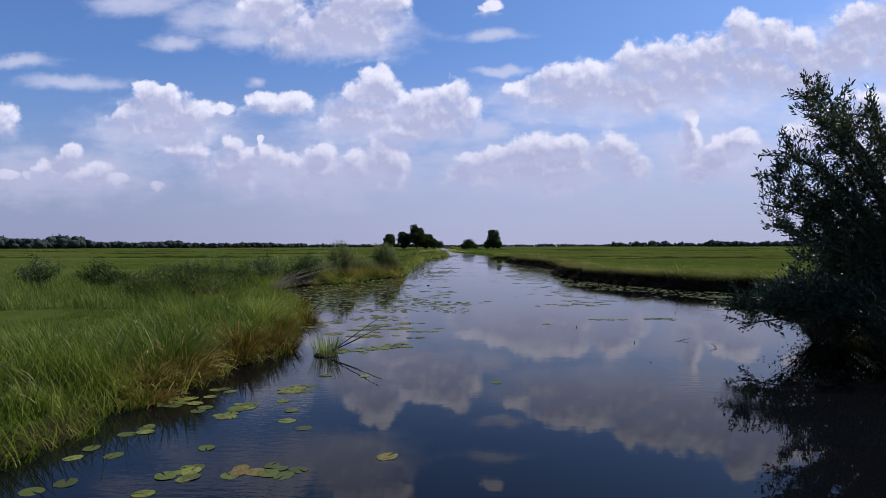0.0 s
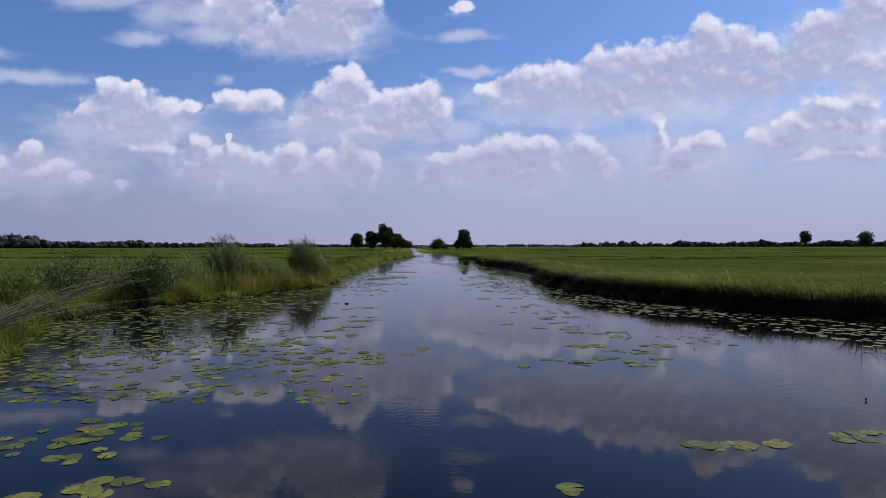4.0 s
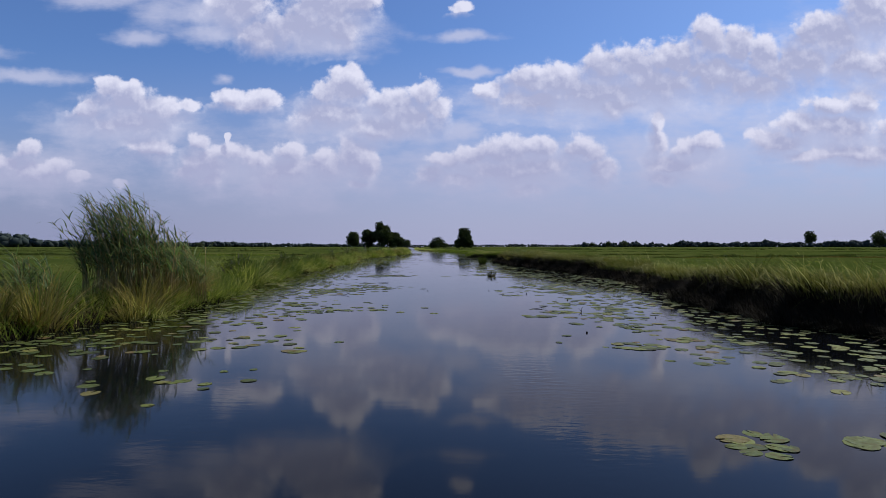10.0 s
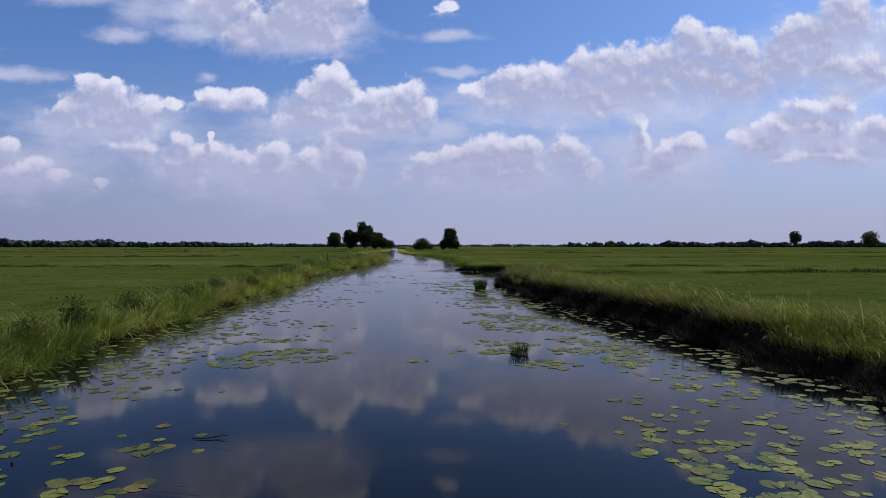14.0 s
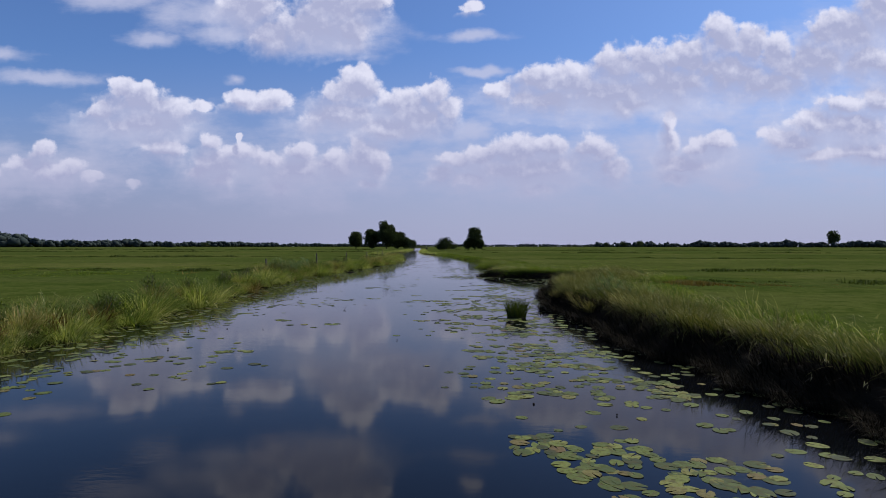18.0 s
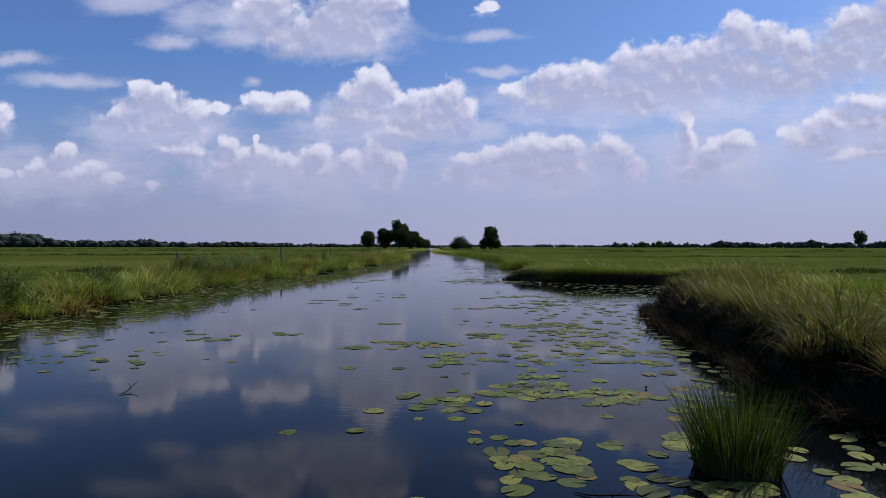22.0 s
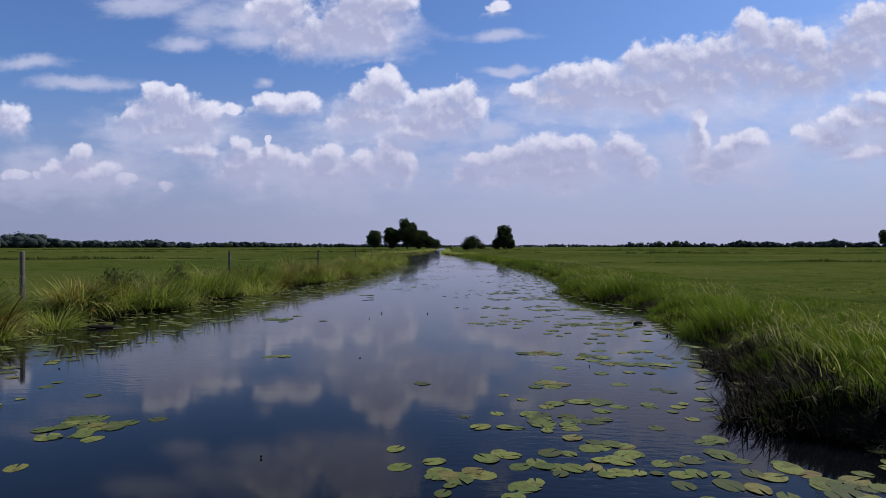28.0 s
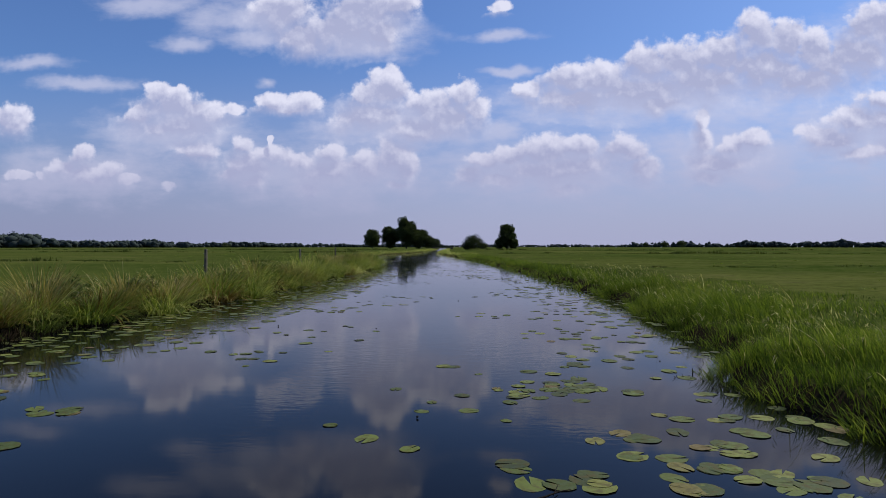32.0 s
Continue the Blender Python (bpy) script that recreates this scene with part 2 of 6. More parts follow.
def foliage(name, colours, rough=.5, glow=.3, spec=.02):
    """Leaves and blades: each island its own tint, larger drifts of tint across the plan, light passing through."""
    m, n = material(name)
    geo = n.add("ShaderNodeNewGeometry").outputs
    tint = n.math("MULTIPLY_ADD", n.noise(geo["Position"], .35, 3.0), .9, -.2)
    tint = n.math("ADD", tint, n.math("MULTIPLY_ADD", geo["Random Per Island"], .7, -.2))
    rnd = n.add("ShaderNodeObjectInfo").outputs["Random"]
    tint = n.math("MULTIPLY_ADD", rnd, .3, n.math("SUBTRACT", tint, .1), clamp=True)
    k = len(colours) - 1
    col = ramp(n, tint, [(i / k, c) for i, c in enumerate(colours)])
    p = n.add("ShaderNodeBsdfPrincipled", Base_Color=col, Roughness=rough, Specular_IOR_Level=spec)
    tr = n.add("ShaderNodeBsdfTranslucent", Color=n.mix(1.0, col, (1.25, 1.35, .7, 1), "MULTIPLY"))
    finish(n, n.add("ShaderNodeMixShader", i0=glow, i1=p.outputs[0], i2=tr.outputs[0]).outputs[0])
    return m


def plain(name, a, b, scale, rough=.8, bump=.3, spec=.3):
    m, n = material(name)
    pos = n.add("ShaderNodeTexCoord").outputs["Object"]
    f = n.noise(pos, scale, 6.0)
    g = n.noise(pos, scale * 7, 4.0)
    col = n.mix(n.span(f, .3, .7), a, b)
    col = n.mix(n.math("MULTIPLY", g, .5), col, tuple(x * .55 for x in a))
    bp = n.add("ShaderNodeBump", Strength=bump, Distance=.02, Height=g)
    finish(n, n.add("ShaderNodeBsdfPrincipled", Base_Color=col, Roughness=rough, Specular_IOR_Level=spec, Normal=bp.outputs[0]).outputs[0])
    return m


def ground_material():
    """Meadow: mown green with paler and browner drifts; bare peat where it dips to the water."""
    m, n = material("meadow_turf")
    pos = n.add("ShaderNodeNewGeometry").outputs["Position"]
    wide = n.noise(n.vmath("MULTIPLY", pos, (1, .55, 0)), .035, 5.0)
    near = n.noise(n.vmath("MULTIPLY", pos, (1, 1, 0)), .5, 6.0)
    clump = n.noise(n.vmath("MULTIPLY", pos, (1, 1, 0)), 2.3, 5.0, .7)
    fine = n.noise(n.vmath("MULTIPLY", pos, (1, 1, 0)), 9.0, 5.0, .65)
    drift = n.noise(n.vmath("MULTIPLY", pos, (.35, 1, 0)), .055, 4.0, .6)
    fresh = ramp(n, n.math("MULTIPLY_ADD", near, .85, n.math("MULTIPLY_ADD", wide, .6, -.22)),
                 [(.3, (.024, .040, .008)), (.45, (.042, .060, .012)), (.58, (.060, .076, .017)), (.75, (.100, .098, .032))])
    sere = ramp(n, n.math("MULTIPLY_ADD", near, .85, n.math("MULTIPLY_ADD", wide, .6, -.22)),
                [(.3, (.045, .058, .012)), (.45, (.066, .078, .018)), (.58, (.090, .096, .026)), (.75, (.140, .120, .050))])
    col = n.mix(n.span(drift, .42, .62), fresh, sere)
    band = n.noise(n.vmath("MULTIPLY", pos, (.02, .16, 0)), 1.0, 5.0, .6)
    col = n.mix(n.math("MULTIPLY", n.span(band, .45, .7), .5), col, (.066, .074, .022, 1))
    col = n.mix(n.math("MULTIPLY", n.span(near, .52, .7), .40), col, (.020, .038, .009, 1))
    col = n.mix(n.math("MULTIPLY", n.span(clump, .50, .66), .55), col, (.020, .034, .008, 1))
    col = n.mix(n.math("MULTIPLY", n.span(clump, .48, .34), .35), col, (.110, .115, .036, 1))
    col = n.mix(n.math("MULTIPLY", n.span(fine, .35, .75), .40), col, (.018, .034, .007, 1))
    col = n.mix(1.0, col, (.86, .88, .86, 1), "MULTIPLY")
    z = n.add("ShaderNodeSeparateXYZ", Vector=pos).outputs[2]
    tilt = n.add("ShaderNodeSeparateXYZ", Vector=n.add("ShaderNodeNewGeometry").outputs["True Normal"]).outputs[2]
    col = n.mix(n.math("MULTIPLY", n.span(z, .10, .26), n.span(tilt, .80, .95)), (.022, .016, .010, 1), col)
    bp = n.add("ShaderNodeBump", Strength=.5, Distance=.06, Height=fine)
    finish(n, n.add("ShaderNodeBsdfPrincipled", Base_Color=col, Roughness=1.0, Specular_IOR_Level=0.0, Normal=bp.outputs[0]).outputs[0])
    return m


def water_material():
    """Still peaty water with faint ripples that come and go in patches."""
    m, n = material("canal_water")
    pos = n.add("ShaderNodeNewGeometry").outputs["Position"]
    patch = n.span(n.noise(n.vmath("MULTIPLY", pos, (.5, .12, 0)), .6, 2.0), .5, .72)
    swell = n.noise(n.vmath("MULTIPLY", pos, (1, 1.6, 0)), 1.3, 2.0, .4)
    rip = n.noise(n.vmath("MULTIPLY", pos, (1, 2.6, 0)), 5.0, 3.0, .5)
    h = n.math("ADD", n.math("MULTIPLY", swell, .08), n.math("MULTIPLY", rip, n.math("MULTIPLY_ADD", patch, .30, .014)))
    bp = n.add("ShaderNodeBump", Strength=.16, Distance=.06, Height=h)
    calm = n.span(n.add("ShaderNodeSeparateXYZ", Vector=pos).outputs[1], 12.0, 40.0, .02, .055)
    p = n.add("ShaderNodeBsdfPrincipled", Base_Color=(.0025, .003, .004, 1), Roughness=calm, IOR=1.2, Normal=bp.outputs[0])
    finish(n, p.outputs[0])
    return m


def pad_material():
    m, n = material("lily_leaf")
    geo = n.add("ShaderNodeNewGeometry").outputs
    rnd = n.add("ShaderNodeObjectInfo").outputs["Random"]
    tint = n.math("MODULO", n.math("ADD", n.math("MULTIPLY", rnd, 3.7), n.math("MULTIPLY", geo["Random Per Island"], 2.3)), 1.0)
    blot = n.noise(geo["Position"], 14.0, 5.0)
    fleck = n.noise(geo["Position"], 45.0, 4.0)
    col = ramp(n, tint, [(0, (.030, .038, .012)), (.3, (.050, .068, .014)), (.6, (.085, .108, .020)), (.85, (.130, .142, .030)), (1, (.10, .066, .024))])
    col = n.mix(n.math("MULTIPLY", n.span(blot, .48, .66), .8), col, (.060, .052, .020, 1))
    col = n.mix(n.math("MULTIPLY", n.span(fleck, .58, .72), .7), col, (.034, .026, .013, 1))
    bp = n.add("ShaderNodeBump", Strength=.35, Distance=.01, Height=blot)
    finish(n, n.add("ShaderNodeBsdfPrincipled", Base_Color=col, Roughness=n.span(blot, .3, .7, .45, .75), Specular_IOR_Level=.14, Normal=bp.outputs[0]).outputs[0])
    return m


TURF = ground_material()
WATER = water_material()
PAD = pad_material()
GRASS = foliage("meadow_grass", [(.024, .044, .007), (.038, .064, .010), (.054, .084, .014), (.095, .108, .028)], glow=.3)
BANK_GRASS = foliage("bank_grass", [(.013, .021, .004), (.028, .040, .008), (.055, .066, .015), (.12, .105, .042)], glow=.16)
# dead brown taken near-black: the overhung bank's shade is put into the colour
SHADE_THATCH = foliage("shade_dark_thatch", [(.005, .004, .002), (.011, .0085, .004), (.026, .019, .009)], glow=0.0, rough=.9, spec=.1)
FRINGE = foliage("fringe_grass", [(.028, .048, .008), (.066, .098, .014), (.125, .158, .027), (.26, .24, .080)], glow=.42)
RUSH = foliage("ditch_rush", [(.024, .038, .008), (.042, .060, .013), (.068, .084, .020), (.13, .12, .04)], glow=.25)
BLUE_SEDGE = foliage("broad_sedge", [(.030, .052, .012), (.056, .088, .018), (.105, .138, .032), (.26, .25, .10)], glow=.35)
PALE_GRASS = foliage("pale_fine_grass", [(.075, .080, .028), (.16, .15, .062), (.29, .26, .14), (.50, .46, .30)], glow=.4)
SEDGE = foliage("sedge_blades", [(.055, .086, .016), (.125, .160, .034), (.26, .275, .075), (.55, .50, .24)], glow=.42)
DRY = foliage("dry_blades", [(.050, .034, .010), (.110, .074, .018), (.18, .125, .036), (.32, .25, .11)], glow=.2)
BROW = foliage("brow_grass", [(.034, .048, .011), (.074, .084, .020), (.130, .118, .040), (.28, .235, .12)], glow=.3)
HERB = foliage("herb_leaves", [(.026, .038, .010), (.050, .068, .017), (.092, .112, .034), (.17, .18, .08)], glow=.4)
UPRIGHT = foliage("reed_grass", [(.070, .080, .022), (.14, .125, .042), (.25, .20, .080), (.42, .33, .16)], glow=.35)
REED_STEM = foliage("reed_stems", [(.17, .14, .058), (.33, .25, .11), (.50, .39, .20)], glow=.15)
REED_LEAF = foliage("reed_leaves", [(.044, .074, .034), (.088, .125, .058), (.17, .21, .105)], glow=.45)
PLUME = foliage("reed_plumes", [(.040, .040, .040), (.070, .066, .062), (.12, .11, .095)], rough=.9, glow=.3)
LEAF = foliage("shrub_leaves", [(.012, .026, .008), (.028, .050, .014), (.060, .088, .030), (.22, .24, .15)], glow=.25)
WILLOW = foliage("willow_leaves", [(.010, .020, .008), (.018, .032, .012), (.034, .052, .022), (.065, .09, .05)], rough=.45, glow=.15, spec=.3)
CROWN = foliage("crown_leaves", [(.018, .028, .013), (.040, .054, .022), (.085, .102, .042)], glow=.25)
# bluish grey greens: the haze of distance is mixed into these leaf colours
HAZED_WOOD = foliage("hazed_far_leaves", [(.024, .033, .032), (.034, .045, .042), (.048, .060, .052)], glow=0.0, rough=.9, spec=.05)
BARK = plain("bark", (.05, .042, .035), (.11, .095, .08), 3.0, .9, .8)
TWIG = plain("dead_twigs", (.06, .05, .04), (.15, .125, .10), 5.0, .85, .4)
ROT = plain("sodden_wood", (.010, .008, .006), (.024, .019, .014), 6.0, .85, .6, .1)
POST = plain("weathered_wood", (.075, .065, .05), (.15, .13, .10), 4.0, .9, .6)
PLANK = plain("bridge_timber", (.04, .035, .03), (.08, .07, .06), 2.0, .85, .4)
PEAT = plain("peat", (.018, .013, .008), (.035, .026, .016), 4.0, .95, .8)
STEEL = plain("galvanised_wire", (.25, .25, .25), (.38, .38, .38), 8.0, .45, .1)
PETAL = plain("white_petals", (.75, .75, .70), (.82, .82, .78), 8.0, .5, .1)
YOLK = plain("yellow_centre", (.65, .42, .03), (.75, .52, .05), 9.0, .5, .1)


# ---- mesh helpers ----
def np_mesh(name, co, tri, mat, flat=False):
    me = bpy.data.meshes.new(name)
    co = np.asarray(co, dtype=np.float32)
    tri = np.asarray(tri, dtype=np.int32)
    me.vertices.add(len(co))
    me.vertices.foreach_set("co", co.ravel())
    me.loops.add(tri.size)
    me.loops.foreach_set("vertex_index", tri.ravel())
    me.polygons.add(len(tri))
    me.polygons.foreach_set("loop_start", np.arange(len(tri), dtype=np.int32) * 3)
    me.update(calc_edges=True)
    me.materials.append(mat)
    if flat:
        me.shade_flat()
    return me


def thing(name, label, category, group="", kind="", place=None):
    ob = tagged(new(name), label, category, group, kind)
    ob.empty_display_size = .2
    if place is not None:
        ob.matrix_world = place
    return ob


def part_mesh(name, me, parent, label="", kind=""):
    ob = tagged(new(name, me), kind=kind)
    ob.parent = parent
    if label:
        tagged(ob, label)
    return ob


def stuff(name, co, tri, mat, label, category, flat=False):
    return tagged(new(name, np_mesh(name, co, tri, mat, flat)), label, category, kind="stuff")


def bm_mesh(name, bm, mat, smooth=False):
    me = bpy.data.meshes.new(name)
    bm.to_mesh(me)
    bm.free()
    if smooth:
        for f in me.polygons:
            f.use_smooth = True
    me.materials.append(mat)
    return me


def join(chunks):
    cos, tris, k = [], [], 0
    for co, tri in chunks:
        cos.append(co)
        tris.append(tri + k)
        k += len(co)
    return np.concatenate(cos), np.concatenate(tris)


rng = np.random.default_rng(7)


def blades(base, height, width, yaw, lean, curl, seg=3, face=None):
    """Tapered blades that rise, lean and curl over. All arguments are arrays of one length. Returns points and triangles."""
    n = len(base)
    yaw, lean, curl = (np.broadcast_to(np.asarray(a, float), n) for a in (yaw, lean, curl))
    height, width = np.broadcast_to(height, n), np.broadcast_to(width, n)
    turn = yaw + rng.uniform(.6, 2.5, n) if face is None else yaw + face
    side = np.stack([np.cos(turn), np.sin(turn), np.zeros(n)], 1)
    fwd = np.stack([np.cos(yaw), np.sin(yaw), np.zeros(n)], 1)
    p = np.array(base, float)
    rows = []
    for k in range(seg):
        t = k / seg
        w = (width * (1 - .55 * t) * .5)[:, None]
        rows += [p - side * w, p + side * w]
        a = lean + curl * (t + .5 / seg)
        p = p + (height / seg)[:, None] * (fwd * np.sin(a)[:, None] + np.array([0, 0, 1.0]) * np.cos(a)[:, None])
    rows.append(p)
    co = np.stack(rows, 1).reshape(-1, 3)
    m = 2 * seg + 1
    one = []
    for k in range(seg - 1):
        one += [(2 * k, 2 * k + 1, 2 * k + 3), (2 * k, 2 * k + 3, 2 * k + 2)]
    one.append((2 * seg - 2, 2 * seg - 1, 2 * seg))
    tri = (np.arange(n)[:, None, None] * m + np.array(one)[None]).reshape(-1, 3)
    return co, tri


def leaves(place, length, width, away, up=.3):
    """Pointed leaves, folded along the middle, that stand off in the directions given."""
    n = len(place)
    away = away / np.maximum(np.linalg.norm(away, axis=1, keepdims=True), 1e-6)
    side = np.cross(away, rng.normal(0, 1, (n, 3)))
    side /= np.maximum(np.linalg.norm(side, axis=1, keepdims=True), 1e-6)
    length, width = np.broadcast_to(length, n)[:, None], np.broadcast_to(width, n)[:, None]
    mid = place + away * length * .45
    co = np.stack([place, mid - side * width * .5, place + away * length, mid + side * width * .5], 1).reshape(-1, 3)
    tri = (np.arange(n)[:, None, None] * 4 + np.array([(0, 1, 2), (0, 2, 3)])[None]).reshape(-1, 3)
    return co, tri


def tube(points, radii, sides=6):
    """A closed tapering tube along points."""
    pts = np.asarray(points, float)
    n = len(pts)
    d = np.gradient(pts, axis=0)
    d /= np.maximum(np.linalg.norm(d, axis=1, keepdims=True), 1e-9)
    ref = np.where(np.abs(d[:, 2:3]) > .9, np.array([[1.0, 0, 0]]), np.array([[0, 0, 1.0]]))
    a = np.cross(d, ref)
    a /= np.linalg.norm(a, axis=1, keepdims=True)
    b = np.cross(d, a)
    ang = np.arange(sides) * 2 * math.pi / sides
    co = (pts[:, None] + np.asarray(radii)[:, None, None] * (np.cos(ang)[None, :, None] * a[:, None] + np.sin(ang)[None, :, None] * b[:, None])).reshape(-1, 3)
    tri = []
    for i in range(n - 1):
        for j in range(sides):
            q = (i * sides + j, i * sides + (j + 1) % sides, (i + 1) * sides + (j + 1) % sides, (i + 1) * sides + j)
            tri += [(q[0], q[1], q[2]), (q[0], q[2], q[3])]
    for j in range(1, sides - 1):
        tri += [(0, j + 1, j), ((n - 1) * sides, (n - 1) * sides + j, (n - 1) * sides + j + 1)]
    return co, np.array(tri)


# ---- plan of the canal ----
LEFT_BANK = [(-80, -6.5), (0, -5.4), (9, -4.9), (13, -4.3), (16, -5.0), (20, -5.8), (24, -7.6), (30, -10.6), (34, -10.4), (37, -8.9), (41, -7.4), (47, -5.9), (50, -6.5), (54, -7.2), (62, -7.9), (70, -8.3), (80, -8.7),
             (90, -9.2), (100, -9.9), (108, -10.4), (114, -9.6), (120, -9.2), (126, -8.8), (132, -8.2), (140, -8.0), (155, -8.4), (172, -9.3), (185, -13.0), (200, -17.5), (239, -20.0), (285, -19.0), (300, -18.8), (380, -23.5), (440, -27.0), (470, -27.5), (900, -60.0)]
RIGHT_BANK = [(-80, 9.0), (0, 8.0), (10, 7.6), (18, 9.6), (24, 13.0), (29, 13.6), (33, 10.2), (37, 8.4), (41, 7.0), (49, 6.3), (52, 7.0), (57, 7.5), (63, 7.3), (70, 6.6), (77, 5.4), (85, 4.8), (91, 4.9), (96, 6.3), (99, 8.2),
              (103, 10.4), (106, 8.6), (108, 4.4), (110, 3.2), (114, 3.9), (119, 4.4), (123, 4.0), (127, 2.9), (132, 3.7), (140, 3.9), (150, 3.4), (165, 2.0), (182, .2), (209, -3.6), (230, -7.2), (248, -10.0), (300, -14.2), (380, -18.5), (440, -22.0), (470, -22.5), (900, -53.0)]


def bank(knots, y):
    a = np.array(knots, float)
    y = np.asarray(y, float)
    if knots is RIGHT_BANK:  # small slumps and noses of the shaded bank
        y2 = y + .8 * np.sin(y * .7)
        return np.interp(y, a[:, 0], a[:, 1]) + .30 * np.sin(y2 * 1.15) * np.sin(y * .37 + 1) + .16 * np.sin(y * 2.1) + .12 * np.sin(y * 5.3 + 1)
    return np.interp(y, a[:, 0], a[:, 1]) + .16 * np.sin(y * 2.1) + .10 * np.sin(y * 5.3 + 1)


FIELD = .35


def ground_height(off):
    """Height by the distance in from the water's edge."""
    return np.interp(off, [-3, -1, -.3, 0, .35, .9, 2.0, 4.0], [-1.3, -.9, -.35, -.03, .20, .30, FIELD, FIELD])


def shoulder(off, y):
    """The undercut, heaped shoulder of the shaded bank."""
    along = np.interp(y, [24, 29, 49, 54, 61, 66, 104, 113], [0, 1, 1, .5, .5, 1, 1, 0])
    return along * np.interp(off, [0, .12, .4, 1.5, 3.6], [0, .24, .30, .16, 0])


def rise(x, y):
    """Gentle unevenness of the fields."""
    return .05 * np.sin(x * .21 + y * .13) + .04 * np.sin(x * .47 - y * .31) + .025 * np.sin(x * 1.3 + y * .9)


def make_ground():
    ys = np.concatenate([np.arange(-80, 180, .8), np.arange(180, 480, 5), np.array([480, 520, 600, 750, 900, 1200, 1600, 2200, 3000, 4200])])
    out = np.array([0, .12, .4, .9, 1.5, 2.2, 3.6, 6, 10, 16, 25, 40, 70, 120, 220, 450, 900, 1800, 4000.0])
    cos = []
    for y in ys:
        xl, xr = float(bank(LEFT_BANK, y)), float(bank(RIGHT_BANK, y))
        w = xr - xl
        row = [(xl - o, y, float(ground_height(o)) + (float(rise(xl - o, y)) if 1.5 < o < 300 else 0)) for o in out[::-1]]
        row += [(xl + f * w, y, h) for f, h in ((.04, -.45), (.2, -1.1), (.5, -1.4), (.8, -1.1), (.96, -.45))]
        row += [(xr + o, y, float(ground_height(o)) + float(shoulder(o, y)) + (float(rise(xr + o, y)) if 1.5 < o < 300 else 0)) for o in out]
        cos += row
    m = 2 * len(out) + 5
    tri = []
    for i in range(len(ys) - 1):
        for j in range(m - 1):
            a = i * m + j
            tri += [(a, a + 1, a + m + 1), (a, a + m + 1, a + m)]
    ob = new("ground", np_mesh("ground", np.array(cos), np.array(tri), TURF))
    tagged(ob, "flat green meadow cut by a peaty canal bed", "ground", kind="structure")
    for f in ob.data.polygons:
        f.use_smooth = True
    ys2 = np.concatenate([np.arange(-80, 200, 4), np.arange(200, 470, 10), [900]])
    cos, tri = [], []
    for y in ys2:
        cos += [(float(bank(LEFT_BANK, y)) - 1.3, y, 0), (float(bank(RIGHT_BANK, y)) + 1.3, y, 0)]
    for i in range(len(ys2) - 1):
        tri += [(2 * i, 2 * i + 1, 2 * i + 3), (2 * i, 2 * i + 3, 2 * i + 2)]
    tagged(new("water", np_mesh("water", np.array(cos), np.array(tri), WATER)), "still dark canal water mirroring the sky", "water", kind="structure")


make_ground()


def ground_z(x, y):
    xl, xr = bank(LEFT_BANK, y), bank(RIGHT_BANK, y)
    off = np.maximum(xl - x, x - xr)
    return ground_height(off) + np.where(off > 1.5, rise(x, y), 0) + np.where(x > xr, shoulder(x - xr, y), 0)


# ---- meadow grass, joined by stretch ----
def scatter_meadow(side, y0, y1, per_m, reach):
    n = int((y1 - y0) * per_m)
    y = rng.uniform(y0, y1, n)
    off = .5 + reach * rng.random(n) ** 2.2
    x = bank(LEFT_BANK, y) - off if side < 0 else bank(RIGHT_BANK, y) + off
    z = ground_z(x, y) - .02
    patch = .5 + .5 * np.sin(x * .9 + y * .4) * np.sin(y * .7 - x * .3)
    h = (.04 + .05 * rng.random(n) + .05 * patch) * np.interp(off, [0, 2, 5], [1.9, 1.4, .7])
    w = (.008 + .008 * rng.random(n)) * (1 + off * .12)
    return blades(np.stack([x, y, z], 1), h, w, rng.uniform(0, 6.28, n), rng.uniform(0, .35, n), rng.uniform(.2, 1.1, n), 2)


stuff("meadow_grass", *join([scatter_meadow(-1, 1, 24, 1100, 9), scatter_meadow(-1, 24, 60, 420, 5), scatter_meadow(-1, 60, 165, 260, 4), scatter_meadow(1, 22, 60, 300, 4), scatter_meadow(1, 60, 165, 420, 5)]), GRASS,
      "short lush meadow grass beside the canal", "grass")


def bank_fringe(side, y0, y1, per_m, tall, deep=.9, over=.25, wind=.35, fine=1.0):
    """The continuous fringe of grass on a bank's edge, part of it hanging over the water."""
    n = int((y1 - y0) * per_m)
    y = rng.uniform(y0, y1, n)
    off = -over + (deep + over) * rng.random(n)
    x = bank(LEFT_BANK, y) - off if side < 0 else bank(RIGHT_BANK, y) + off
    z = np.maximum(ground_z(x, y), 0) - .03
    if side > 0:
        lump = np.clip(.72 + .5 * np.sin(y * 1.15 + .8 * np.sin(y * .7)) * np.sin(y * .43 + 2) + .2 * np.sin(y * 3.1 + off * 2), .28, 1.25)
    else:
        lump = np.clip(.66 + .34 * np.sin(y * 1.7 + side) * np.sin(y * .61 + 2) + .22 * np.sin(y * 4.3 + off * 3), .25, 1.3)
    h = tall * lump * rng.uniform(.55, 1.15, n)
    yaw = np.where(rng.random(n) < .35, math.pi if side > 0 else 0.0, rng.uniform(0, 6.28, n)) + rng.normal(0, .5, n)
    lean = np.where(off < .15, rng.uniform(.2, .7, n), rng.uniform(0, .3, n))
    return blades(np.stack([x, y, z], 1), h, rng.uniform(.014, .030, n) * fine, np.where(rng.random(n) < wind, math.pi + rng.normal(.2, .5, n), yaw), lean, rng.uniform(.3, 1.3, n), 3)


